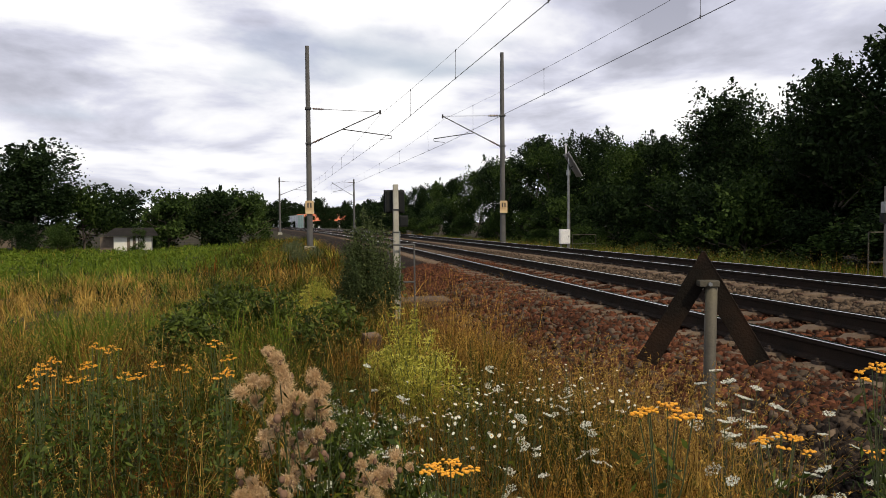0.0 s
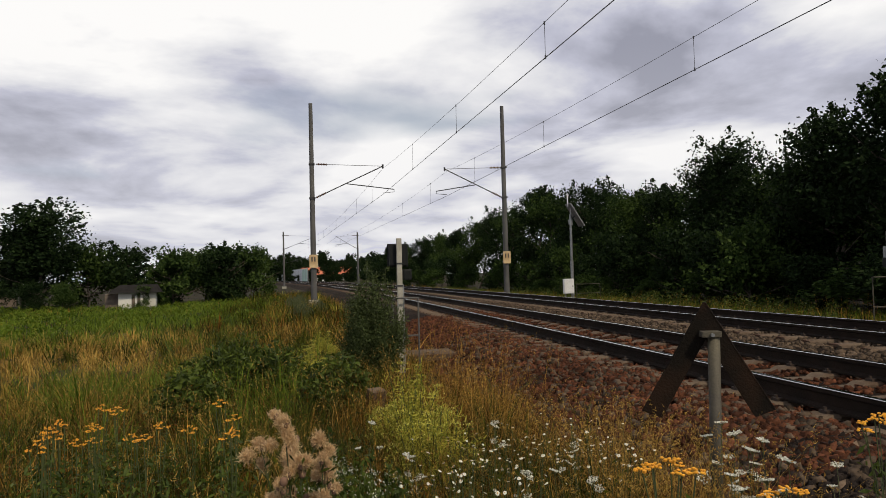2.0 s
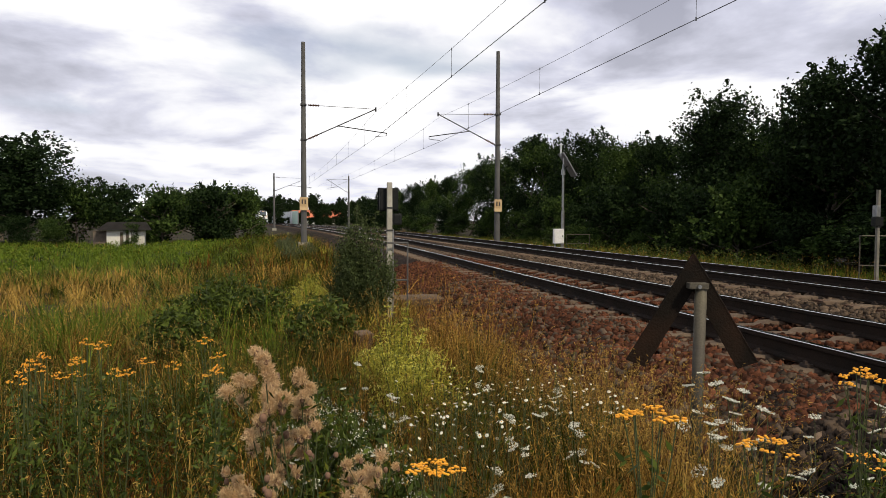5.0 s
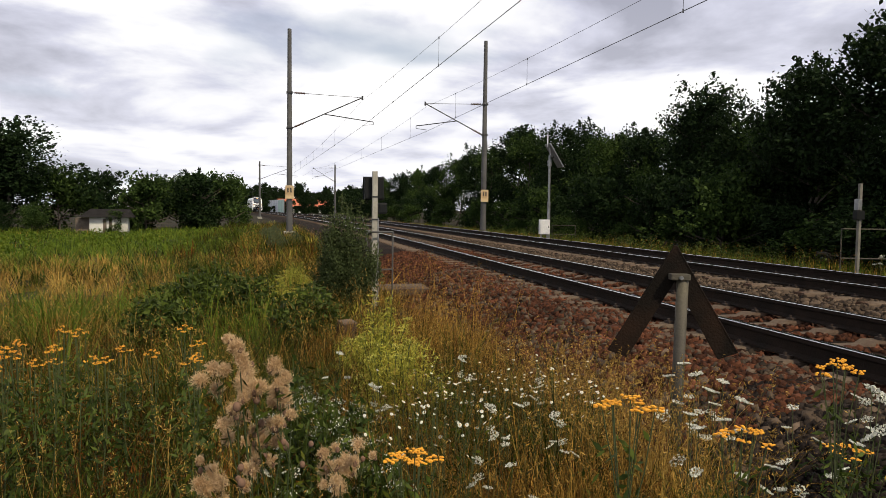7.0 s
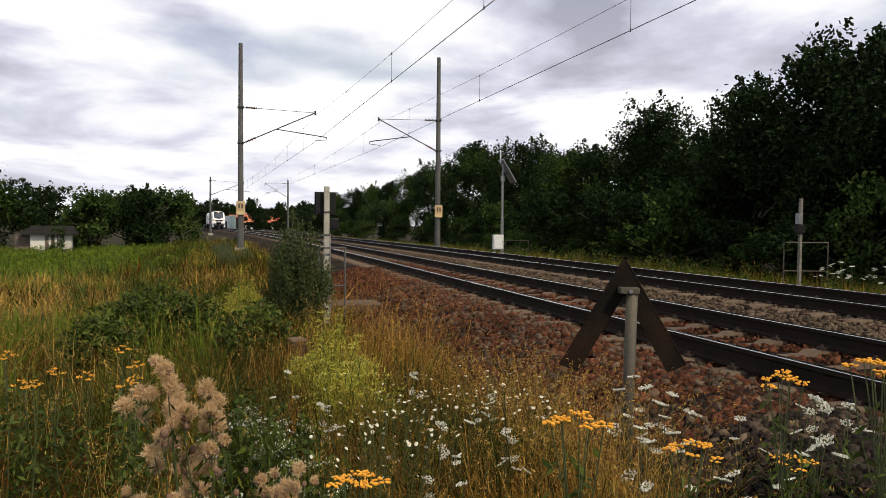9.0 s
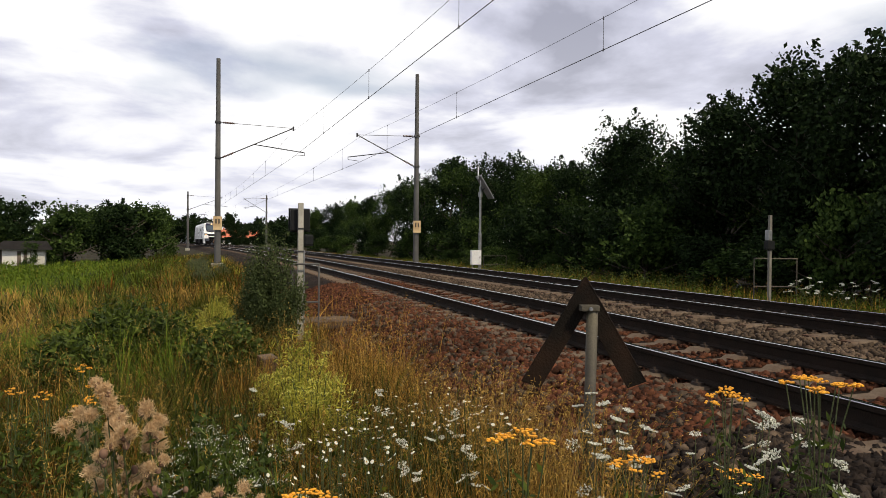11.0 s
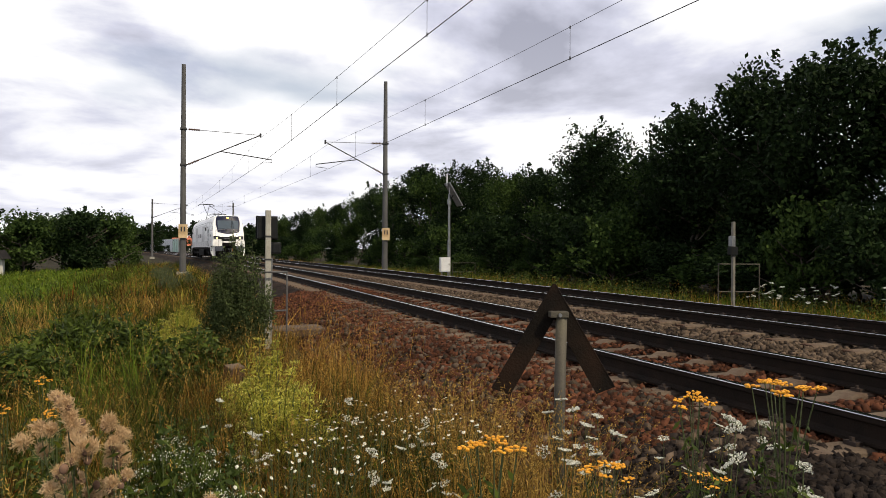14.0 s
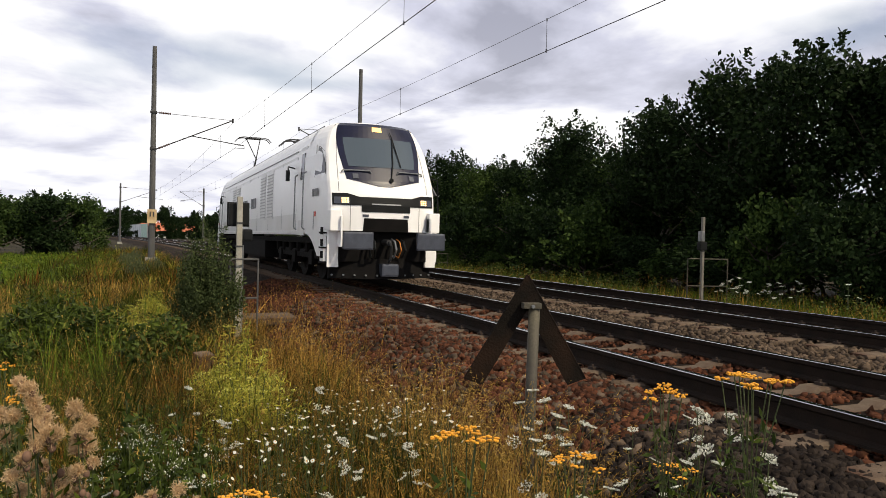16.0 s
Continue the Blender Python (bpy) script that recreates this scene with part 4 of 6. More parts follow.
def hoop_rail(x, y, base, width, height, turn, label, steel="galv"):
    r = empty("barrier_rail", pose(x, y, base, 0, 0, turn), label, "barrier rail", "barrier rails")
    for xx in (0, width):
        bm = bmesh.new()
        tube(bm, (xx, 0, -0.25), (xx, 0, height), 0.014, seg=8)
        part("upright", bm, M[steel], r)
    for z in (height, height * 0.5):
        bm = bmesh.new()
        tube(bm, (-0.01, 0, z), (width + 0.01, 0, z), 0.014, seg=8)
        part("crossbar", bm, M[steel], r)
    return r


def solar_pole(x, y, base, top):
    s = empty("solar_pole", pose(x, y, base), "slim steel pole with a tilted solar panel", "solar pole")
    h = top - base
    bm = bmesh.new()
    tube(bm, (0, 0, -0.3), (0, 0, h * 0.45), 0.075, seg=12)
    tube(bm, (0, 0, h * 0.45), (0, 0, h - 0.25), 0.055, seg=12)
    part("pole", bm, M["galv"], s)
    bm = bmesh.new()
    tube(bm, (0, 0, h - 0.75), (0, 0, h - 0.5), 0.1, seg=12)
    part("collar", bm, M["galv"], s)
    m = Matrix.Translation((0.22, 0, h - 0.28)) @ Matrix.Rotation(radians(58), 4, "Y")
    bm = bmesh.new()
    box(bm, -0.62, 0.62, -0.35, 0.35, -0.025, 0.02, 0.006, m)
    fr = part("panel_frame", bm, M["galv"], s, "pale aluminium panel frame")
    bm = bmesh.new()
    box(bm, -0.59, 0.59, -0.32, 0.32, 0.021, 0.027, 0, m)
    part("solar_cells", bm, M["solar"], fr)
    bm = bmesh.new()
    pipe(bm, [(0, 0, h - 0.55), (0.2, 0, h - 0.33)], 0.035)
    part("panel_bracket", bm, M["dark_steel"], s)
    bm = bmesh.new()
    tube(bm, (-0.12, 0, h + 0.1), (-0.12, 0, h + 0.68), 0.03, seg=8)
    pipe(bm, [(-0.12, 0, h + 0.15), (-0.02, 0, h + 0.2), (0.02, 0, h - 0.25)], 0.02)
    part("aerial", bm, M["white_box"], s)
    return s


def cabinet(x, y, z0):
    c = empty("equipment_cabinet", pose(x, y, z0, 0, 0, -6), "white painted steel equipment cabinet on two legs", "cabinet")
    bm = bmesh.new()
    box(bm, -0.23, 0.23, -0.13, 0.13, 0.45, 1.12, 0.012)
    part("body", bm, M["white_box"], c)
    bm = bmesh.new()
    box(bm, -0.21, 0.21, -0.142, -0.132, 0.48, 1.08, 0.004)
    d = part("door", bm, M["white_box"], c)
    bm = bmesh.new()
    box(bm, 0.15, 0.18, -0.155, -0.142, 0.74, 0.84)
    part("handle", bm, M["dark_steel"], d)
    for e in (-0.15, 0.15):
        bm = bmesh.new()
        box(bm, e - 0.025, e + 0.025, -0.04, 0.04, -0.2, 0.45)
        part("leg", bm, M["galv"], c)
    return c


def slab(name, x, y, z, w, d, t, turn, label, tilt=0.0):
    bm = bmesh.new()
    box(bm, -w / 2, w / 2, -d / 2, d / 2, -t, 0, 0.015)
    for v in bm.verts:
        v.co += Vector((noise.noise(v.co * 5), noise.noise(v.co * 5 + Vector((9, 0, 0))), 0)) * 0.012
    ob = part(name, bm, M["sleeper"])
    ob.matrix_basis = pose(x, y, z, tilt, 0, turn)
    return tagged(ob, label, "slab")


triangle_sign(-2.60, 4.0, rise(-2.6, 4.0), 0.805, -16)
crossing_post(-3.40, 11.6, rise(-3.4, 11.6), 1.60, True, "pale concrete post with black lamp housings")
hoop_rail(-3.54, 11.45, rise(-3.4, 11.9), 0.42, 1.2, 6, "galvanised tube barrier rail beside the crossing post", "mast")
crossing_post(6.85, 12.75, rise(6.85, 12.75), 1.65, False, "grey concrete post with a small lamp beyond the tracks", "stone_post").scale = (0.75, 0.75, 1.0)
hoop_rail(6.75, 13.1, rise(6.8, 13.1), 0.95, 1.25, -18, "grey tube barrier rail among tall grass", "post")
solar_pole(7.2, 31.3, -0.52, 3.85)
cabinet(6.92, 31.1, -0.5)
hoop_rail(7.5, 31.6, -0.5, 1.1, 0.85, -10, "grey tube barrier rail beside the white cabinet", "post")
slab("concrete_slab", -2.85, 12.6, -0.36, 1.0, 0.6, 0.12, 4, "worn concrete slab at the foot of the ballast", 3)
slab("concrete_slab", 6.5, 13.0, -0.40, 1.6, 0.8, 0.12, 0, "worn concrete slab beside the far track")
slab("marker_stone", -4.2, 7.4, -0.14, 0.16, 0.14, 0.45, 30, "broken pale marker stone leaning in the grass", 14)


# ---- far buildings and barrier ----
def shed(x, y, turn):
    s = empty("garden_shed", pose(x, y, -1.1, 0, 0, turn), "small white rendered shed with a low dark roof", "shed")
    bm = bmesh.new()
    box(bm, -1.5, 1.5, -1.0, 1.0, 0, 1.75)
    part("wall", bm, M["render_white"], s)
    bm = bmesh.new()
    vs = [(-2.3, -1.45, 1.66), (2.0, -1.45, 1.66), (2.0, 1.3, 1.66), (-2.3, 1.3, 1.66), (-1.5, 0.0, 2.25), (1.6, 0.0, 2.25)]
    vs = [bm.verts.new(v) for v in vs]
    for f in ((0, 1, 5, 4), (2, 3, 4, 5), (1, 2, 5), (3, 0, 4), (3, 2, 1, 0)):
        bm.faces.new([vs[i] for i in f])
    part("roof", bm, M["dark_roof"], s)
    bm = bmesh.new()
    box(bm, -0.45, 0.5, -1.05, -0.99, 0.0, 1.55)
    d = part("door", bm, M["wood"], s, "weathered board door")
    for i in range(4):
        bm = bmesh.new()
        box(bm, -0.4 + i * 0.22, -0.22 + i * 0.22, -1.08, -1.05, 0.05, 1.5)
        part("plank", bm, M["render_white" if i % 2 else "wood"], d)
    bm = bmesh.new()
    box(bm, -2.6, -1.55, -0.6, 0.8, 0, 1.6)
    part("lean_to", bm, M["wood"], s, "dark board lean-to")
    return s


def house(x, y, turn, w, d, h, ridge, wall, roof, label):
    s = empty("house", pose(x, y, -0.8, 0, 0, turn), label, "house", "far houses")
    bm = bmesh.new()
    box(bm, -w / 2, w / 2, -d / 2, d / 2, 0, h)
    part("wall", bm, M[wall], s)
    o = 0.4
    bm = bmesh.new()
    vs = [bm.verts.new(v) for v in ((-w / 2 - o, -d / 2 - o, h - 0.1), (w / 2 + o, -d / 2 - o, h - 0.1), (w / 2 + o, d / 2 + o, h - 0.1), (-w / 2 - o, d / 2 + o, h - 0.1), (-w / 2 - o, 0, ridge), (w / 2 + o, 0, ridge))]
    for f in ((0, 1, 5, 4), (2, 3, 4, 5), (1, 2, 5), (3, 0, 4), (3, 2, 1, 0)):
        bm.faces.new([vs[i] for i in f])
    part("roof", bm, M[roof], s)
    bm = bmesh.new()
    box(bm, w * 0.2, w * 0.2 + 0.6, -0.3, 0.3, ridge - 0.6, ridge + 0.7)
    part("chimney", bm, M["roof_tile"], s)
    for i in range(3):
        bm = bmesh.new()
        cx = -w / 2 + (i + 0.6) * w / 3.2
        box(bm, cx, cx + 1.1, -d / 2 - 0.04, -d / 2 + 0.1, 1.0, 2.3)
        part("window", bm, M["glass"], s)
    return s


def noise_barrier():
    b = empty("noise_barrier", None, "pale grey and mint green trackside noise barrier", "barrier")
    y = 213.0
    i = 0
    while y < 315:
        x0, x1 = bent(y)[0] + 9.3, bent(y + 5)[0] + 9.3
        ang = math.degrees(math.atan2(x1 - x0, 5.0))
        tall = 4.1 if i < 9 else 3.6
        bm = bmesh.new()
        box(bm, -0.08, 0.08, 0.08, 4.92, 0, tall, 0.01)
        ob = part("panel", bm, M["barrier_green"] if i < 3 else M["barrier"], b)
        ob.matrix_basis = pose(x0, y, -0.5, 0, 0, -ang)
        bm = bmesh.new()
        box(bm, -0.12, 0.12, -0.1, 0.1, 0, tall + 0.1)
        ob = part("post", bm, M["galv"], b)
        ob.matrix_basis = pose(x0, y, -0.5, 0, 0, -ang)
        y += 5
        i += 1
    return b


shed(-15.3, 48.0, 8).scale = (0.72, 0.72, 0.85)
noise_barrier()
house(-2.5, 262.0, 8, 7, 8, 2.6, 5.2, "render_white", "roof_tile", "far house with an orange tiled roof")
house(8.0, 280.0, -10, 9, 8, 2.6, 5.2, "render_white", "roof_tile", "long far house with an orange tiled roof")
house(-34.0, 66.0, 25, 9, 7, 2.0, 3.9, "wood", "dark_roof", "low dark house behind the trees")

# ---- plants ----
RNG = np.random.default_rng(7)


def stuff(name, verts, faces, material, label, category, parent=None, kind="stuff"):
    me = bpy.data.meshes.new(name)
    nv, nf = len(verts), len(faces)
    k = faces.shape[1]
    me.vertices.add(nv)
    me.vertices.foreach_set("co", np.ascontiguousarray(verts, dtype=np.float32).ravel())
    me.loops.add(nf * k)
    me.loops.foreach_set("vertex_index", np.ascontiguousarray(faces, dtype=np.int32).ravel())
    me.polygons.add(nf)
    me.polygons.foreach_set("loop_start", np.arange(0, nf * k, k, dtype=np.int32))
    me.materials.append(material)
    me.update(calc_edges=True)
    ob = new(name, me)
    if parent:
        ob.parent = parent
        if label:
            tagged(ob, label)
    else:
        tagged(ob, label, category, kind=kind)
    return ob


def ribbons(base, height, width, heading, lean, droop, segs=3):
    """Tapered bent ribbons, one for each base point: grass blades and stalks. Returns verts and quad faces."""
    n = len(base)
    t = np.linspace(0, 1, segs + 1)[None, :, None]
    d = np.stack([np.cos(heading), np.sin(heading), np.zeros(n)], 1)[:, None, :]
    side = np.stack([-np.sin(heading), np.cos(heading), np.zeros(n)], 1)[:, None, :]
    h = height[:, None, None]
    out = (lean[:, None, None] * t + droop[:, None, None] * t ** 2.5) * h
    up = np.array([0, 0, 1.0])[None, None, :] * (h * (t - 0.35 * droop[:, None, None] * t ** 3))
    c = base[:, None, :] + d * out + up
    w = width[:, None, None] * (1.02 - t ** 1.5) * 0.5
    v = np.stack([c - side * w, c + side * w], 2).reshape(-1, 3)
    m = (segs + 1) * 2
    q = np.array([[2 * i, 2 * i + 1, 2 * i + 3, 2 * i + 2] for i in range(segs)])
    f = (np.arange(n)[:, None, None] * m + q[None]).reshape(-1, 4)
    return v, f


def leaves(c, size, aspect=0.6, normal=None, rng=RNG):
    """Small pointed leaves (a folded quad) with random turns round the points c."""
    n = len(c)
    a = rng.normal(size=(n, 3))
    a /= np.linalg.norm(a, axis=1)[:, None]
    b = rng.normal(size=(n, 3)) if normal is None else normal + rng.normal(size=(n, 3)) * 0.5
    b = np.cross(a, b)
    b /= np.linalg.norm(b, axis=1)[:, None] + 1e-9
    s = (size * rng.uniform(0.6, 1.3, n))[:, None]
    v = np.stack([c - a * s * 0.5, c + b * s * aspect * 0.5, c + a * s * 0.5, c - b * s * aspect * 0.5], 1).reshape(-1, 3)
    f = np.arange(n * 4).reshape(-1, 4)
    return v, f


def ground_z(x, y):
    return np.array([rise(float(a), float(b)) for a, b in zip(x, y)])


def join(parts):
    vs, fs, k = [], [], 0
    for v, f in parts:
        vs.append(v), fs.append(f + k)
        k += len(v)
    return np.concatenate(vs), np.concatenate(fs)


# ---- trees ----
def tree_model(name, h, spread, seed, material, clumps, per, leaf, bare=0.12, label="", category="tree", group="", hang=0.0):
    """A tree: tapered trunk, limbs, and a crown of leaf clumps with gaps, standing at the origin."""
    rng = np.random.default_rng(seed)
    t = empty(name, None, label, category, group)
    bm = bmesh.new()
    p = Vector((0, 0, -0.3))
    r = 0.03 * h * 0.5 + 0.03
    for i in range(6):
        q = p + Vector((rng.normal() * 0.07 * h * 0.3, rng.normal() * 0.07 * h * 0.3, h * 0.13))
        tube(bm, p, q, r, r * 0.82, seg=8, caps=False)
        p, r = q, r * 0.82
    part("trunk", bm, M["bark"], t, smooth=True)
    centres = []
    bm = bmesh.new()
    for i in range(11):
        z0 = h * rng.uniform(0.15, 0.7)
        ang = rng.uniform(0, 2 * math.pi)
        ln = spread * rng.uniform(0.55, 1.0) * (1.1 - 0.5 * z0 / h)
        a = Vector((0, 0, z0))
        b = a + Vector((math.cos(ang) * ln * 0.6, math.sin(ang) * ln * 0.6, h * 0.10))
        c = b + Vector((math.cos(ang + 0.3) * ln * 0.4, math.sin(ang + 0.3) * ln * 0.4, h * 0.10))
        tube(bm, a, b, 0.012 * h * 0.5 + 0.01, 0.02, seg=6, caps=False), tube(bm, b, c, 0.02, 0.008, seg=5, caps=False)
        centres += [b, c, (b + c) / 2]
    part("bough", bm, M["bark"], t)
    # lobes give the crown an uneven outline
    lobes = []
    for i in range(13):
        zf = rng.uniform(bare, 0.93)
        rad = spread * (0.35 + 0.75 * math.sin(math.pi * min(1, max(0.05, 1.05 - zf)) ** 0.8))
        ang = rng.uniform(0, 2 * math.pi)
        d = rad * rng.uniform(0.15, 0.75)
        lobes.append((math.cos(ang) * d, math.sin(ang) * d, zf * h, spread * rng.uniform(0.3, 0.55)))
    lobes.append((0, 0, h * 0.9, spread * 0.32))
    lobes = np.array(lobes)
    pick = rng.integers(0, len(lobes), clumps)
    dirs = rng.normal(size=(clumps, 3))
    dirs /= np.linalg.norm(dirs, axis=1)[:, None]
    rr = rng.uniform(0.45, 1.08, clumps)[:, None]
    cc = lobes[pick, :3] + dirs * rr * lobes[pick, 3:4] * np.array([1, 1, 0.9])
    cc[:, 2] = np.maximum(cc[:, 2], 0.15)
    # sprigs that stand out of the outline
    n2 = clumps // 9
    sp = lobes[rng.integers(0, len(lobes), n2)]
    d2 = rng.normal(size=(n2, 3))
    d2[:, 2] = np.abs(d2[:, 2]) + 0.5
    d2 /= np.linalg.norm(d2, axis=1)[:, None]
    tips = [sp[:, :3] + d2 * sp[:, 3:4] * k for k in (1.0, 1.15, 1.3)]
    c_all = np.repeat(cc, per, 0) + rng.normal(size=(clumps * per, 3)) * spread * 0.085
    t_all = np.concatenate([np.repeat(q, 14, 0) + rng.normal(size=(n2 * 14, 3)) * spread * 0.03 * w for q, w in zip(tips, (1.5, 1.1, 0.7))])
    pts = np.concatenate([c_all, t_all])
    v, f = leaves(pts, np.full(len(pts), leaf), 0.62, rng=rng)
    stuff("crown", v, f, material, "", "", t)
    return t


def put(ob, x, y, s=1.0, turn=0.0, z=None, sz=None):
    c = copy_thing(ob, pose(x, y, rise(x, y) if z is None else z, 0, 0, turn))
    c.scale = (s, s, sz or s)
    return c


TREES = [tree_model("tree", 7.4, 2.7, 11 + i, M["leaf" if i != 2 else "leaf_mid"], 360, 50, 0.17, label=l, group="trees along the far track")
         for i, l in enumerate(("dense dark green broadleaf tree", "tall dark green tree with uneven crown", "mid green broadleaf tree beside the line"))]
BUSH = [tree_model("bush", 2.6, 1.7, 31 + i, M["leaf" if i else "leaf_mid"], 130, 44, 0.15, bare=0.1, label=l, category="bush", group="bushes at the wood's edge")
        for i, l in enumerate(("leafy green bush at the wood's edge", "dark green bush under the trees"))]
OAK = tree_model("tree", 8.6, 4.3, 51, M["leaf"], 330, 46, 0.26, bare=0.2, label="broad dark oak at the meadow's edge", group="trees behind the meadow")
rnd = random.Random(5)
first = {}


def place(ob, x, y, s=1.0, sz=None):
    """The first use moves the model itself, later ones copy it."""
    turn = rnd.uniform(0, 360)
    if ob.name not in first:
        first[ob.name] = True
        ob.matrix_basis = pose(x, y, rise(x, y), 0, 0, turn)
        ob.scale = (s, s, sz or s)
        return ob
    c = copy_thing(ob, pose(x, y, rise(x, y), 0, 0, turn))
    c.scale = (s, s, sz or s)
    return c


# wood along the far side: distance along the line, sideways place, height in metres
WOOD = [(7.5, 13.8, 5.8), (10.2, 13.4, 6.3), (13.2, 13.8, 7.0), (15.8, 13.2, 7.5), (18.8, 13.6, 7.7), (22.0, 13.4, 7.0), (25.2, 14.2, 6.0), (28.6, 13.6, 7.1), (31.6, 14.6, 6.7), (34.5, 13.8, 6.0),
        (38.0, 13.6, 6.2), (42.0, 13.2, 7.0), (46.5, 13.0, 7.1), (51.0, 13.0, 7.9), (56.0, 13.4, 7.0), (62.0, 13.2, 7.2), (69.0, 13.2, 7.0), (77.0, 13.5, 6.4), (86.0, 13.5, 6.8), (96.0, 14.0, 6.6), (108.0, 14.0, 6.4), (122.0, 14.5, 6.6)]
for i, (y, u, h) in enumerate(WOOD):
    place(TREES[i % 2 if y < 23 else (2, 0, 2, 1)[i % 4]], u + bent(y)[0] * 0.9, y, h / 7.9 * (1.0 if i % 2 else 1.06), h / 7.9)
for i, (y, x, h) in enumerate([(4.5, 16.5, 6.0), (11.5, 18.0, 6.8), (17.0, 18.0, 7.4), (25.0, 18.5, 6.4), (33.0, 18.5, 6.4), (43.0, 18.0, 6.6), (54.0, 17.5, 7.0)]):
    place(TREES[(i + 1) % 3], x, y, h / 7.9 * 1.15, h / 7.9)
for i in range(30):
    y = 6.0 + i * 2.1 + rnd.uniform(-0.6, 0.6) + (i > 22) * (i - 22) * 4
    place(BUSH[i % 2], 11.3 + rnd.uniform(-0.7, 0.6) + bent(y)[0], y, rnd.uniform(0.75, 1.15), rnd.uniform(0.6, 1.1))
for y, x, s in ((35.5, 9.6, 0.55), (37.0, 9.0, 0.5), (33.0, 9.4, 0.5), (42.0, 9.3, 0.45), (29.0, 9.8, 0.45)):
    place(BUSH[0], x, y, s, s * 0.8)

for i in range(16):
    place(BUSH[i % 2], 15.2 + rnd.uniform(-0.8, 1.2), 3.0 + i * 2.3, 1.35, rnd.uniform(1.0, 1.5))

# trees and scrub behind the meadow
LEFT = [(-22.2, 52.0, 0.72), (-28.5, 54.0, 0.55), (-25.5, 58.0, 0.6), (-36.0, 57.0, 0.62)]
for x, y, s in LEFT:
    place(OAK, x, y, s * 1.35, s)
for i, (x, y, h) in enumerate([(-19.6, 53.0, 4.4), (-16.6, 54.0, 4.2), (-13.6, 50.5, 3.9), (-14.6, 56.0, 3.7), (-12.0, 54.0, 4.0), (-10.4, 52.0, 3.9), (-9.3, 55.0, 4.1), (-11.2, 60.0, 4.3), (-9.0, 62.0, 4.2), (-21.5, 48.5, 1.9), (-19.6, 47.5, 1.8), (-23.5, 46.5, 2.2), (-14.9, 47.5, 1.5)]):
    place(BUSH[i % 2], x, y, h / 2.9, h / 2.9)
FAR = tree_model("tree", 9.0, 4.6, 71, M["leaf"], 150, 30, 0.6, label="far dark tree on the horizon", group="far trees")
for i, (x, y, s) in enumerate([(-42, 262, 1.15), (-36, 300, 0.95), (-30, 335, 1.0), (-52, 300, 0.9), (-20, 300, 0.95), (-12, 320, 0.85), (-4, 300, 0.75), (6, 330, 0.95), (14, 320, 0.9), (2, 215, 0.5), (7, 190, 0.55), (11, 170, 0.62), (5, 240, 0.55), (-3, 225, 0.45), (-10, 205, 0.35), (11, 148, 0.6), (24, 300, 1.0), (34, 280, 1.0), (22, 215, 0.85), (28, 180, 0.9), (-60, 330, 0.9), (-75, 300, 1.0), (-8, 345, 0.9), (-25, 350, 0.95)]):
    place(FAR, x, y, s * 1.2, s)


for i in range(30):
    place(FAR, -62 + i * 4.2 + rnd.uniform(-1.5, 1.5), 305 + rnd.uniform(-12, 30), rnd.uniform(0.8, 1.05), rnd.uniform(0.85, 1.3))
for i in range(13):
    place(FAR, -9 + i * 2.1, 236 + rnd.uniform(-14, 8), rnd.uniform(0.24, 0.34), rnd.uniform(0.2, 0.3))


# ---- ballast stones ----
CUBE = np.array([[-1, -1, -1], [1, -1, -1], [1, 1, -1], [-1, 1, -1], [-1, -1, 1], [1, -1, 1], [1, 1, 1], [-1, 1, 1]], float) * 0.5
CUBE_F = np.array([[0, 3, 2, 1], [4, 5, 6, 7], [0, 1, 5, 4], [1, 2, 6, 5], [2, 3, 7, 6], [3, 0, 4, 7]])


def stones(x, y, size, material, name, label, lift=0.25):
    n = len(x)
    z = ground_z(x, y)
    v = CUBE[None] + RNG.normal(size=(n, 8, 3)) * 0.17
    q = RNG.normal(size=(n, 4))
    q /= np.linalg.norm(q, axis=1)[:, None]
    w, a, b, c = q.T
    R = np.stack([1 - 2 * (b * b + c * c), 2 * (a * b - w * c), 2 * (a * c + w * b), 2 * (a * b + w * c), 1 - 2 * (a * a + c * c), 2 * (b * c - w * a), 2 * (a * c - w * b), 2 * (b * c + w * a), 1 - 2 * (a * a + b * b)], 1).reshape(-1, 3, 3)
    v = np.einsum("nij,nkj->nki", R, v * size[:, None, None] * np.array([1.15, 0.9, 0.75]))
    v += np.stack([x, y, z + size * lift], 1)[:, None, :]
    f = (np.arange(n)[:, None, None] * 8 + CUBE_F[None]).reshape(-1, 4)
    return stuff(name, v.reshape(-1, 3), f, material, label, "ballast")


def spread_xy(n, x0, x1, y0, y1, bias=1.0):
    """Points over a stretch of the plan, thicker towards its near end where bias is over 1."""
    y = y0 + (y1 - y0) * RNG.uniform(0, 1, n) ** bias
    return RNG.uniform(x0, x1, n), y


def off_sleepers(x, y):
    """Leaves the tops of the sleepers free of stones."""
    k = np.abs((y + 8.0) / 0.6 - np.round((y + 8.0) / 0.6)) * 0.6
    keep = (k > 0.15) | ((np.abs(x) > 1.3) & (np.abs(x - 4.0) > 1.32))
    return x[keep], y[keep]


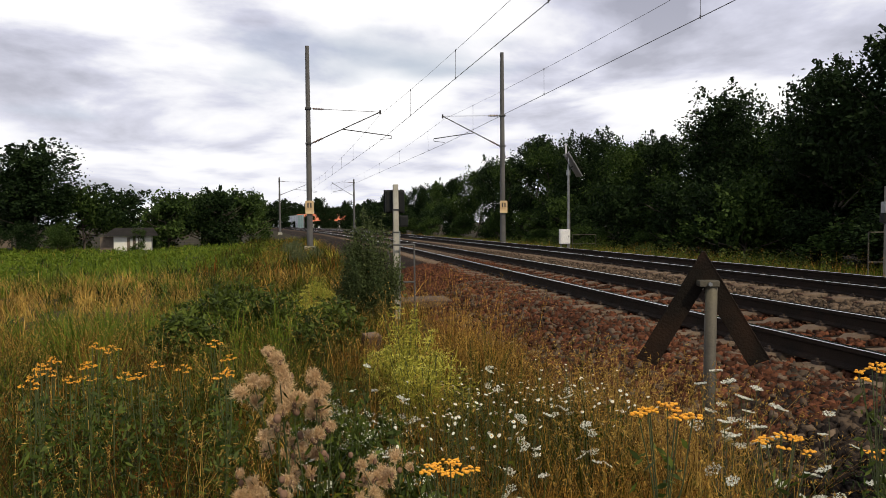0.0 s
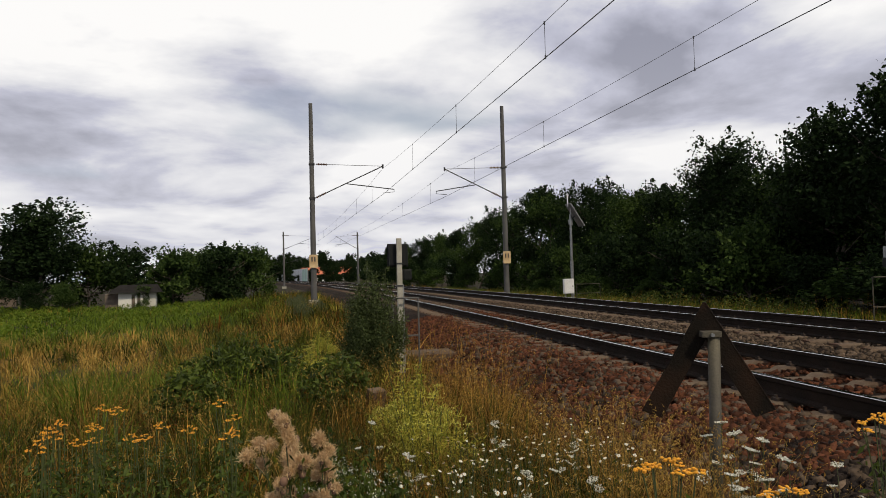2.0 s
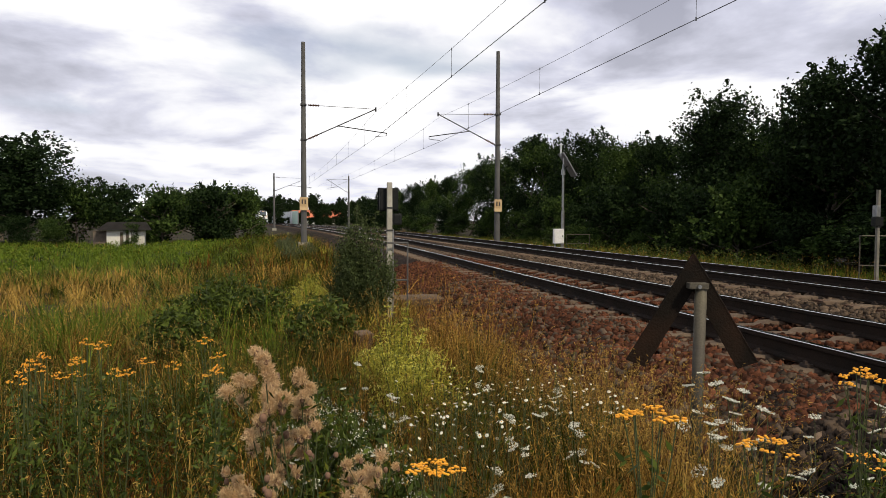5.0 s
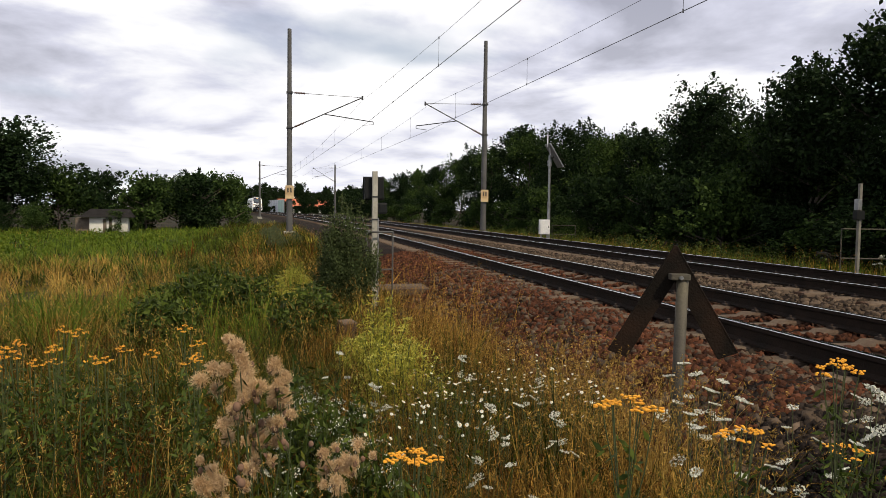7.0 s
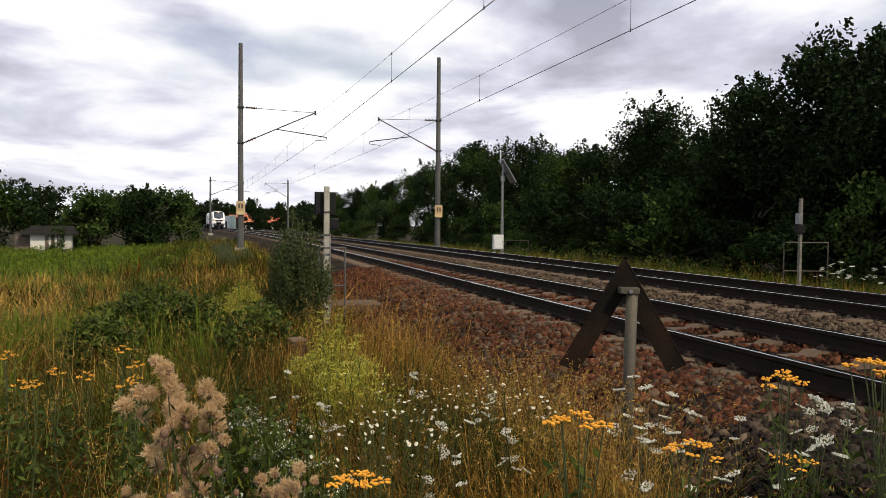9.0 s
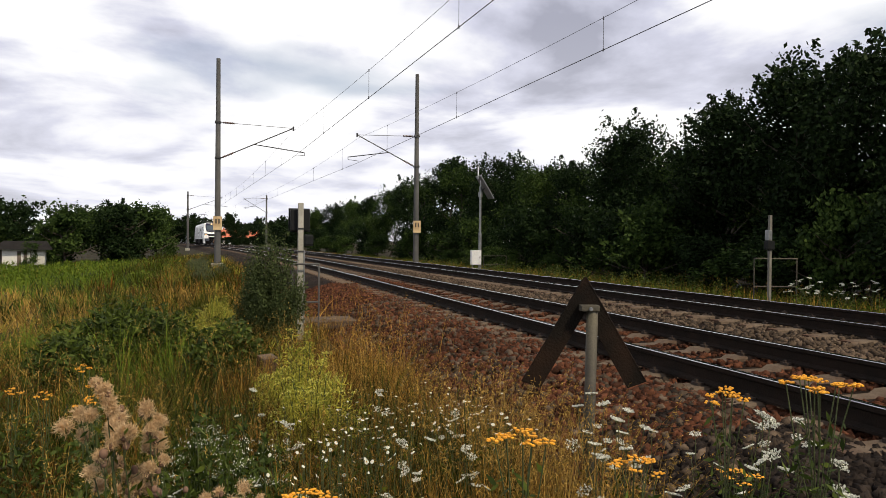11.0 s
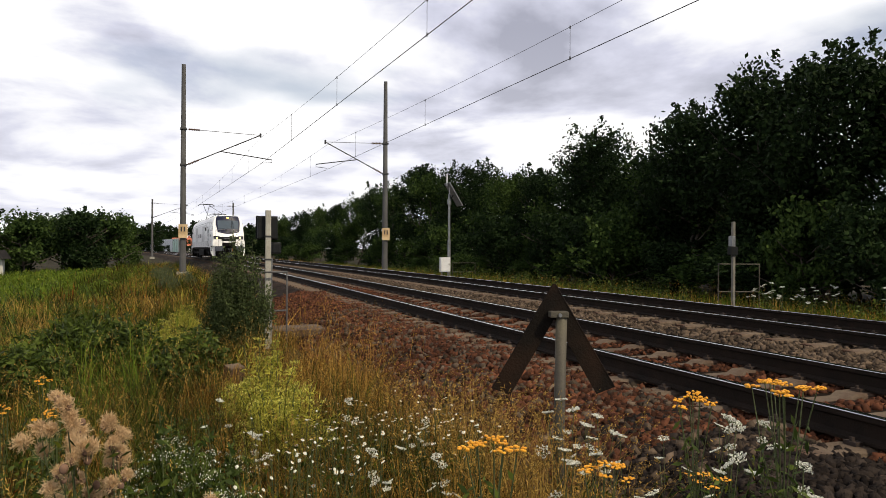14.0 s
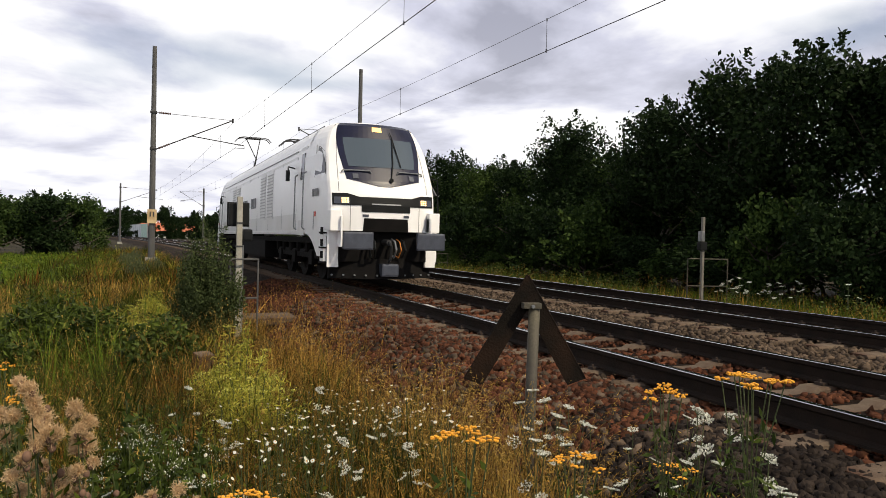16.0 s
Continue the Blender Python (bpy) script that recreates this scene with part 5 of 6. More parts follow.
x, y = spread_xy(9000, -3.0, -1.0, 1.5, 4.6, 1.0)
stones(x, y, RNG.uniform(0.022, 0.055, len(x)), M["stone_dark"], "near_shoulder", "loose dark grey ballast stones")
x, y = spread_xy(14000, -3.0, -1.0, 4.0, 20, 1.5)
stones(x, y, RNG.uniform(0.03, 0.062, len(x)), M["stone"], "ballast_shoulder", "loose reddish brown ballast stones")
x, y = spread_xy(2200, -2.9, -1.0, 3.5, 14, 1.3)
stones(x, y, RNG.uniform(0.03, 0.062, len(x)), M["stone_grey"], "pale_ballast", "scattered paler ballast stones", 0.4)
x, y = spread_xy(9000, -1.0, 0.9, 1.5, 24, 1.5)
x, y = off_sleepers(x, y)
stones(x, y, RNG.uniform(0.03, 0.06, len(x)), M["stone"], "ballast_bed", "brown ballast stones between the sleepers", 0.1)
x, y = spread_xy(15000, 0.95, 5.6, 3, 34, 1.4)
x, y = off_sleepers(x, y)
stones(x, y, RNG.uniform(0.035, 0.065, len(x)), M["stone_grey"], "ballast_middle", "greyish ballast stones between the tracks", 0.1)
x, y = spread_xy(2500, 5.5, 6.7, 8, 34, 1.2)
stones(x, y, RNG.uniform(0.035, 0.065, len(x)), M["stone"], "ballast_far_shoulder", "brown ballast stones beside the far track", 0.2)


# ---- grasses ----
def grass(name, x, y, h, w, material, label, lean=0.25, droop=0.35, segs=3, tuft=0):
    n = len(x)
    heading = RNG.uniform(0, 2 * math.pi, n)
    if tuft:
        # gather the blades into tufts that fan out, each of its own height
        m = max(1, n // tuft)
        k = RNG.integers(0, m, n)
        wide = 0.011 * tuft ** 0.5 + 0.006 * (y[:m][k] - 2)
        r = wide * np.abs(RNG.normal(0, 1, n))
        x, y = x[:m][k] + np.cos(heading) * r, y[:m][k] + np.sin(heading) * r
        h = h * RNG.uniform(0.5, 1.3, m)[k]
        swing = RNG.uniform(0, 2 * math.pi, m)[k]
        heading = np.where(RNG.uniform(0, 1, n) < 0.35, swing + RNG.normal(0, 0.4, n), heading)
    base = np.stack([x, y, ground_z(x, y) - 0.02], 1)
    v, f = ribbons(base, h * RNG.uniform(0.55, 1.2, n), w * RNG.uniform(0.6, 1.4, n), heading, np.abs(RNG.normal(0, lean, n)), np.abs(RNG.normal(0, droop, n)), segs)
    return stuff(name, v, f, material, label, "grass")


def patchy(x, y, scale, lo, seed=0.0):
    """Keeps the points that lie in patches."""
    k = np.array([noise.noise(Vector((a * scale, b * scale, seed))) for a, b in zip(x, y)])
    keep = k + RNG.normal(0, 0.12, len(x)) > lo
    return x[keep], y[keep]


x, y = spread_xy(52000, -11, -3.0, 1.7, 12, 1.5)
x, y = patchy(x, y, 0.5, -0.12, 2.0)
grass("green_grass", x, y, np.full(len(x), 0.42), np.full(len(x), 0.008), M["grass"], "tangled green grass of the verge", 0.4, 0.55, 4, 45)
x, y = spread_xy(30000, -11, -3.0, 3.0, 13, 1.3)
x, y = patchy(x, y, 0.6, -0.05, 5.0)
grass("dry_grass", x, y, np.full(len(x), 0.46), np.full(len(x), 0.006), M["straw"], "dry straw coloured grass", 0.45, 0.6, 4, 30)
x, y = spread_xy(24000, -10, -2.9, 1.6, 9, 1.8)
x, y = patchy(x, y, 0.7, -0.12, 9.0)
grass("russet_grass", x, y, np.full(len(x), 0.42), np.full(len(x), 0.005), M["rusty_grass"], "russet dried grass and stalks", 0.4, 0.4, 3, 16)
x, y = spread_xy(30000, -26, -5.0, 8.5, 22, 1.2)
x, y = patchy(x, y, 0.22, -0.3, 21.0)
grass("dry_meadow_band", x, y, np.full(len(x), 0.45), np.full(len(x), 0.014), M["hay"], "pale dry meadow grass", 0.5, 0.7, 3, 40)
x, y = spread_xy(20000, -26, -4.2, 9, 24, 1.0)
x, y = patchy(x, y, 0.25, -0.05, 4.0)
grass("green_meadow_band", x, y, np.full(len(x), 0.45), np.full(len(x), 0.016), M["grass"], "green meadow grass", 0.4, 0.4, 2, 30)
x, y = spread_xy(16000, -4.5, -2.9, 2.7, 8, 1.2)
x, y = patchy(x, y, 1.1, -0.1, 6.0)
grass("golden_grass", x, y, np.full(len(x), 0.48), np.full(len(x), 0.0045), M["straw"], "golden dry grass at the ballast edge", 0.4, 0.5, 4, 26)
x, y = spread_xy(26000, -9, -3.2, 1.8, 7, 1.3)
x, y = patchy(x, y, 0.9, 0.0, 12.0)
grass("rank_grass", x, y, np.full(len(x), 0.62), np.full(len(x), 0.006), M["grass"], "taller rank green grass", 0.35, 0.6, 4, 40)
x, y = spread_xy(9000, -8.5, -4.5, 6.5, 12, 1.0)
x, y = patchy(x, y, 0.6, -0.05, 27.0)
grass("lush_tufts", x, y, np.full(len(x), 0.62), np.full(len(x), 0.011), M["meadow"], "lush green grass tufts", 0.4, 0.6, 3, 40)
x, y = spread_xy(4500, -40, -6.0, 20, 50, 1.0)
x, y = patchy(x, y, 0.2, 0.05, 14.0)
grass("meadow_straw", x, y, np.full(len(x), 0.45), np.full(len(x), 0.02), M["straw"], "dry stalks in the meadow", 0.3, 0.3, 2)
x, y = spread_xy(9000, -40, -5.5, 16, 52, 1.0)
x, y = patchy(x, y, 0.3, 0.05, 17.0)
grass("meadow_weeds", x, y, np.full(len(x), 0.42), np.full(len(x), 0.05), M["leaf_mid"], "dark weeds in the meadow", 0.4, 0.3, 2)
x, y = spread_xy(60000, -46, -5.6, 17.5, 55, 1.1)
grass("green_meadow", x, y, np.full(len(x), 0.36), np.full(len(x), 0.034), M["meadow"], "lush green meadow before the trees", 0.5, 0.4, 2, 14)
x, y = spread_xy(14000, -7.5, -3.2, 12, 60, 1.3)
x = x + np.array([bent(b)[0] for b in y])
grass("verge_grass", x, y, np.full(len(x), 0.5), np.full(len(x), 0.016), M["grass"], "rank green verge grass", 0.5, 0.7, 3, 26)
x, y = spread_xy(8000, -6.5, -2.9, 12, 60, 1.3)
x = x + np.array([bent(b)[0] for b in y])
grass("verge_straw", x, y, np.full(len(x), 0.5), np.full(len(x), 0.012), M["straw"], "dry verge grass", 0.5, 0.7, 3, 18)
for nm, mm, n, hh, lab in (("verge_weeds", "grass", 5000, 0.75, "tall green weeds beside the track"), ("verge_yellow_weeds", "dill", 700, 0.7, "tall yellowing weeds beside the track"), ("verge_russet_weeds", "rusty_grass", 1500, 0.75, "russet weeds beside the track")):
    x, y = spread_xy(n, -8.2, -3.3, 19, 64, 1.0)
    x, y = patchy(x, y, 0.3, -0.2 if mm == "meadow" else -0.02, hh * 31)
    x = x + np.array([bent(b)[0] for b in y])
    grass(nm, x, y, np.full(len(x), hh * 0.85), np.full(len(x), 0.026), M[mm], lab, 0.4, 0.35, 2, 14)
x, y = spread_xy(13000, 6.3, 11.5, 6, 70, 1.4)
x = x + np.array([bent(b)[0] for b in y])
grass("far_verge_grass", x, y, np.full(len(x), 0.42), np.full(len(x), 0.014), M["meadow"], "green grass beyond the far track", 0.3, 0.3, 2)
x, y = spread_xy(5000, 6.2, 9.0, 8, 90, 1.3)
x = x + np.array([bent(b)[0] for b in y])
grass("far_verge_straw", x, y, np.full(len(x), 0.5), np.full(len(x), 0.012), M["straw"], "dry grass beyond the far track", 0.3, 0.3, 2)


x, y = spread_xy(9000, -12, -3.0, -5, 1.7, 1.0)
far_enough = (x + 4.8) ** 2 + (y - 0.2) ** 2 > 0.8
grass("trodden_grass", x[far_enough], y[far_enough], np.full(far_enough.sum(), 0.22), np.full(far_enough.sum(), 0.008), M["grass"], "short trodden grass of the verge", 0.4, 0.4, 2)
x, y = spread_xy(5000, -3.0, -1.0, -6, 1.5, 1.0)
stones(x, y, RNG.uniform(0.03, 0.06, len(x)), M["stone_dark"], "near_ballast", "loose dark ballast stones")


def undergrowth(name, n, x0, x1, y0, y1, h, size, material, label, scale, lo, seed, aspect=0.5, bias=1.2):
    """Low leafy weeds: heaps of leaves that thin out upwards, in patches."""
    x, y = spread_xy(n, x0, x1, y0, y1, bias)
    x, y = patchy(x, y, scale, lo, seed)
    per = 26
    top = h * RNG.uniform(0.45, 1.15, len(x))
    f = RNG.uniform(0.05, 1, (len(x), per)) ** 0.8
    px = (x[:, None] + RNG.normal(0, 0.05 + 0.012 * size / 0.03, (len(x), per)) * (1.2 - f * 0.7)).ravel()
    py = (y[:, None] + RNG.normal(0, 0.05 + 0.012 * size / 0.03, (len(x), per)) * (1.2 - f * 0.7)).ravel()
    pz = (ground_z(x, y)[:, None] + top[:, None] * f).ravel()
    c = np.stack([px, py, pz], 1)
    up = np.tile(np.array([[0.0, 0.0, 0.9]]), (len(c), 1))
    return stuff(name, *leaves(c, np.full(len(c), size), aspect, up), material, label, "weeds")


undergrowth("dark_weeds", 650, -9.0, -3.4, 1.9, 7.5, 0.36, 0.04, M["bramble"], "dark leafy weeds among the grass", 0.7, -0.05, 41.0, 0.42)
undergrowth("low_herbs", 1300, -8.5, -3.1, 1.9, 8.0, 0.30, 0.030, M["stem"], "small green herbs under the grass", 0.9, 0.0, 44.0, 0.35)
undergrowth("bramble", 520, -5.7, -4.3, 7.4, 11.0, 0.5, 0.06, M["bramble"], "dark green bramble mound in the meadow", 0.5, 0.0, 47.0, 0.55, 1.0)
undergrowth("ballast_weeds", 120, -2.9, -2.0, 1.9, 3.2, 0.30, 0.04, M["leaf_mid"], "green weeds at the foot of the ballast", 1.2, 0.0, 49.0, 0.3)
undergrowth("meadow_herbs", 1500, -30, -6.5, 22, 50, 0.42, 0.14, M["meadow"], "broad leaved herbs in the meadow", 0.25, 0.0, 52.0, 0.5, 1.0)
undergrowth("far_side_weeds", 1100, 7.2, 10.5, 8, 45, 0.6, 0.08, M["bramble"], "leafy green weeds before the wood", 0.4, -0.05, 55.0, 0.5, 1.2)


def seed_stalks(n, x0, x1, y0, y1, h, material, name, label, bias=1.4):
    """Tall thin stalks with a drooping seed head."""
    x, y = spread_xy(n, x0, x1, y0, y1, bias)
    base = np.stack([x, y, ground_z(x, y)], 1)
    hh = h * RNG.uniform(0.7, 1.2, n)
    head, lean, droop = RNG.uniform(0, 2 * math.pi, n), np.abs(RNG.normal(0, 0.26, n)), np.abs(RNG.normal(0, 0.34, n))
    v, f = ribbons(base, hh, np.full(n, 0.0035), head, lean, droop, 4)
    tip = v.reshape(n, -1, 3)[:, -1]
    low = v.reshape(n, -1, 3)[:, -4]
    t = RNG.uniform(0.4, 1.05, (n, 12))[:, :, None]
    pts = (low[:, None] + (tip - low)[:, None] * t + RNG.normal(size=(n, 12, 3)) * 0.0045).reshape(-1, 3)
    return stuff(name, *join([(v, f), leaves(pts, np.full(len(pts), 0.018), 0.22)]), material, label, "grass")


seed_stalks(1500, -8.5, -3.0, 2.6, 9, 0.68, M["hay"], "seed_stalks", "tall dry grass stalks with seed heads")
seed_stalks(700, -3.9, -2.7, 2.6, 9, 0.62, M["straw"], "edge_stalks", "pale dry stalks at the ballast edge", 1.1)
seed_stalks(1300, -10, -3.2, 2.0, 8, 0.6, M["rusty_grass"], "russet_stalks", "russet dry stalks among the grass")
seed_stalks(620, -3.3, -2.8, 3.0, 4.6, 0.74, M["hay"], "golden_tufts", "golden grass tufts beside the sign post", 1.0)
seed_stalks(260, -3.2, -1.9, 8, 15, 0.55, M["straw"], "slope_stalks", "dry stalks on the ballast slope", 1.0)
seed_stalks(300, 6.2, 8.2, 8, 26, 0.7, M["straw"], "far_stalks", "dry stalks beyond the far track", 1.0)


# ---- single flowering plants ----
def bend_stem(bm, a, b, r, sag=0.03):
    a, b = Vector(a), Vector(b)
    m = (a + b) / 2 + Vector((random.uniform(-sag, sag), random.uniform(-sag, sag), 0))
    sweep(bm, [a, m, b], r * 0.85)


def stem_leaves(rng, h, n, reach, size, parent, material, z0=0.05, z1=0.8):
    ang, zz = rng.uniform(0, 2 * math.pi, n), rng.uniform(z0, z1, n) * h
    r = reach * rng.uniform(0.2, 1, n)
    c = np.stack([np.cos(ang) * r, np.sin(ang) * r, zz + r * 0.3], 1)
    v, f = leaves(c, np.full(n, size), 0.3, rng=rng)
    stuff("foliage", v, f, material, "", "", parent)


def thistle(seed, groups, h, wide):
    rng = np.random.default_rng(seed)
    p = empty("thistle", None, "faded thistle with fluffy beige seed heads", "thistle", "thistles in the grass")
    random.seed(seed)
    bm = bmesh.new()
    tops = []
    for i in range(groups):
        a = rng.uniform(0, 2 * math.pi)
        r = wide * math.sqrt(rng.uniform(0, 1))
        hub = Vector((math.cos(a) * r, math.sin(a) * r, h - 0.34 * rng.uniform(0, 1) * (0.25 + r / wide)))
        bend_stem(bm, (hub.x * 0.25, hub.y * 0.25, h * 0.45), hub - Vector((0, 0, 0.05)), 0.0018)
        for k in range(int(rng.integers(3, 7))):
            tp = hub + Vector(rng.normal(size=3) * np.array([0.02, 0.02, 0.022]))
            bend_stem(bm, hub - Vector((0, 0, 0.05)), tp, 0.0011, 0.006)
            tops.append(tp)
    bend_stem(bm, (0, 0, -0.05), (0, 0, h * 0.5), 0.004)
    part("stem", bm, M["stem"], p)
    stem_leaves(rng, h, 420, 0.15, 0.028, p, M["grass"], 0.1, 0.92)
    for tp in tops:
        if rng.uniform() < (0.25 if tp.z > h - 0.14 else 0.7):
            # a closed brown head that has not opened yet
            bm = bmesh.new()
            bmesh.ops.create_icosphere(bm, subdivisions=2, radius=rng.uniform(0.006, 0.0095), matrix=Matrix.Translation(tp) @ Matrix.Diagonal((1, 1, 1.25, 1)))
            part("closed_head", bm, M["bract"], p, "closed brown flower head", True)
            continue
        n = int(rng.integers(380, 560))
        size = rng.uniform(0.011, 0.024)
        up = Vector((rng.normal(), rng.normal(), 1.2)).normalized()
        d = rng.normal(size=(n, 3)) + np.array(up) * rng.uniform(0.2, 1.3)
        d /= np.linalg.norm(d, axis=1)[:, None]
        ln = size * (0.55 + 0.5 * rng.uniform(0, 1, n))[:, None]
        sd = np.cross(d, rng.normal(size=(n, 3)))
        sd /= np.linalg.norm(sd, axis=1)[:, None]
        c = np.array(tp) + rng.normal(size=(n, 3)) * size * 0.28
        tipp = c + d * ln
        mid = (c + tipp) / 2 + rng.normal(size=(n, 3)) * 0.002
        v = np.stack([c, mid + sd * 0.0009, tipp, mid - sd * 0.0009], 1).reshape(-1, 3)
        hd = stuff("seed_head", v, np.arange(n * 4).reshape(-1, 4), M["fluff"], "fluffy beige seed head", "", p)
        bm = bmesh.new()
        bmesh.ops.create_icosphere(bm, subdivisions=1, radius=0.0065, matrix=Matrix.Translation(tp - up * 0.008) @ Matrix.Diagonal((1, 1, 1.5, 1)))
        part("flower_base", bm, M["bract"], hd)
    return p


def tansy(seed, clusters, h, k=1.0):
    rng = np.random.default_rng(seed)
    random.seed(seed)
    p = empty("tansy", None, "tansy plant with flat golden yellow flower clusters", "flower", "yellow tansy plants")
    bm = bmesh.new()
    tops = []
    for i in range(clusters):
        a = i * 2.4 + rng.uniform(-0.4, 0.4)
        r = k * (0.035 * math.sqrt(i) + rng.uniform(0, 0.012))
        tops.append(Vector((math.cos(a) * r, math.sin(a) * r, h - 0.25 * r - rng.uniform(0, 0.03))))
    bend_stem(bm, (0, 0, -0.05), (0, 0, h * 0.62), 0.004)
    part("stem", bm, M["stem"], p)
    for tp in tops:
        bm = bmesh.new()
        bend_stem(bm, (tp.x * 0.1, tp.y * 0.1, h * 0.6), tp, 0.0025, 0.01)
        part("flower_stalk", bm, M["stem"], p)
    stem_leaves(rng, h, 150, 0.10, 0.045, p, M["bramble"], 0.1, 0.85)
    for tp in tops:
        bm = bmesh.new()
        for j in range(int(rng.integers(9, 15))):
            a, r = rng.uniform(0, 6.28), k * 0.027 * math.sqrt(rng.uniform(0, 1))
            c = tp + Vector((math.cos(a) * r, math.sin(a) * r, rng.uniform(-0.004, 0.004)))
            bmesh.ops.create_icosphere(bm, subdivisions=1, radius=0.0066 * k, matrix=Matrix.Translation(c) @ Matrix.Diagonal((1, 1, 0.6, 1)))
        part("flower_head", bm, M["tansy"], p, "golden yellow button flowers")
    return p


def umbel(seed, n, h, size):
    rng = np.random.default_rng(seed)
    random.seed(seed)
    p = empty("wild_carrot", None, "wild carrot with flat white umbels", "flower", "white umbel flowers")
    tops = []
    bm = bmesh.new()
    for i in range(n):
        a = rng.uniform(0, 6.28)
        r = 0 if i == 0 else rng.uniform(0.05, 0.14)
        tp = Vector((math.cos(a) * r, math.sin(a) * r, h * (1 if i == 0 else rng.uniform(0.65, 0.95))))
        tops.append(tp)
        bend_stem(bm, (0, 0, h * 0.25 if i else -0.05), tp, 0.0022, 0.02)
    spokes = []
    for tp in tops:
        tilt = Vector((rng.normal() * 0.35, rng.normal() * 0.35, 1)).normalized()
        rot = tilt.to_track_quat("Z", "Y").to_matrix()
        s = size * rng.uniform(0.7, 1.15)
        pts = []
        for k in range(17):
            a, r = k * 2.4, s * math.sqrt((k + 0.5) / 17)
            c = tp + rot @ Vector((math.cos(a) * r, math.sin(a) * r, 0.016 + 0.1 * r))
            tube(bm, tp, c, 0.0008, seg=3, caps=False)
            pts += [np.array(c + rot @ Vector((rng.normal() * 0.0035, rng.normal() * 0.0035, rng.normal() * 0.0012))) for _ in range(7)]
        pts = np.array(pts)
        v, f = leaves(pts, np.full(len(pts), 0.0088), 0.9, normal=None, rng=rng)
        spokes.append((v, f))
    part("stem", bm, M["stem"], p)
    for v, f in spokes:
        stuff("umbel", v, f, M["white_petal"], "flat white umbel", "", p)
    stem_leaves(rng, h, 60, 0.08, 0.035, p, M["grass"], 0.05, 0.6)
    return p


def daisy(seed, n, h, wide):
    rng = np.random.default_rng(seed)
    random.seed(seed)
    p = empty("daisy", None, "slender daisy plant with small white flowers", "flower", "small white daisies")
    heads = []
    for i in range(n):
        a, r = rng.uniform(0, 6.28), wide * math.sqrt(rng.uniform(0, 1))
        tp = Vector((math.cos(a) * r, math.sin(a) * r, h * rng.uniform(0.7, 1.05)))
        bm = bmesh.new()
        bend_stem(bm, (tp.x * 0.3, tp.y * 0.3, -0.03), tp, 0.0016, 0.02)
        part("stem", bm, M["stem"], p)
        heads.append(tp)
    stem_leaves(rng, h, 60, wide, 0.035, p, M["grass"], 0.05, 0.8)
    for tp in heads:
        bm = bmesh.new()
        t = Vector((rng.normal() * 0.4, rng.normal() * 0.4 - 0.3, 1)).normalized()
        rot = t.to_track_quat("Z", "Y").to_matrix().to_4x4()
        k, r = 9, rng.uniform(0.008, 0.0125)
        c = bm.verts.new((0, 0, 0.002))
        rim = [bm.verts.new((math.cos(i * math.pi / k) * r * (1 if i % 2 else 0.72), math.sin(i * math.pi / k) * r * (1 if i % 2 else 0.72), -0.001)) for i in range(2 * k)]
        for i in range(2 * k):
            bm.faces.new((c, rim[i], rim[(i + 1) % (2 * k)]))
        bmesh.ops.transform(bm, matrix=Matrix.Translation(tp) @ rot, verts=bm.verts)
        hd = part("flower", bm, M["white_petal"], p)
        bm = bmesh.new()
        bmesh.ops.create_icosphere(bm, subdivisions=1, radius=r * 0.33, matrix=Matrix.Translation(tp) @ rot @ Matrix.Diagonal((1, 1, 0.6, 1)))
        part("flower_eye", bm, M["tansy"], hd)
    return p


def feathery(seed, h, wide, n, material, name, label, size=0.05, aspect=0.14, umb=True, bloom="pale_umbel", dot=0.011, k=60, fuzz=0.09):
    """A soft bush of thin stems with fine threadlike leaves and pale umbels."""
    rng = np.random.default_rng(seed)
    random.seed(seed)
    p = empty(name, None, label, "plant", label.split()[0] + " plants")
    bm = bmesh.new()
    pts, tops = [], []
    for i in range(n):
        a, r = rng.uniform(0, 6.28), wide * math.sqrt(rng.uniform(0, 1))
        tp = np.array([math.cos(a) * r, math.sin(a) * r, h * (1 - 0.5 * (r / wide) ** 2) * rng.uniform(0.6, 1.08)])
        b0 = np.array([tp[0] * 0.25, tp[1] * 0.25, 0.0])
        bend_stem(bm, b0, tp, 0.003)
        f = rng.uniform(0.22, 1.02, k)[:, None]
        pts.append(b0 + (tp - b0) * f + rng.normal(size=(k, 3)) * wide * fuzz * (1.35 - 0.85 * f))
        if umb and i % 2 == 0:
            tops.append(tp + rng.normal(size=(34, 3)) * np.array([0.034, 0.034, 0.005]))
    tagged(part("stem", bm, M["stem"], p), kind="stuff")
    for tp in tops:
        up = np.tile(np.array([[0.0, 0.0, 1.0]]), (len(tp), 1))
        stuff("flower_umbel", *leaves(tp, np.full(len(tp), dot), 0.8, up, rng), M[bloom], "flat pale flower umbel", "", p)
    pts = np.concatenate(pts)
    v, f = leaves(pts, np.full(len(pts), size), aspect, rng=rng)
    stuff("foliage", v, f, material, "", "", p)
    return p


def stand(ob, x, y, turn=0.0, top=None, model_h=None):
    """Puts a plant on the ground; top sets the height its tip reaches."""
    z = rise(x, y) - 0.01
    ob.matrix_basis = pose(x, y, z, 0, 0, turn)
    if top is not None:
        s = (top - z) / model_h
        w = min(1.0, max(0.7, s))
        ob.scale = (w, w, s)
    return ob


def again(ob, x, y, turn, s=1.0, top=None, model_h=None):
    c = copy_thing(ob, pose(x, y, rise(x, y) - 0.01, 0, 0, turn))
    z = rise(x, y) - 0.01
    c.scale = (s, s, s if top is None else (top - z) / model_h)
    return c


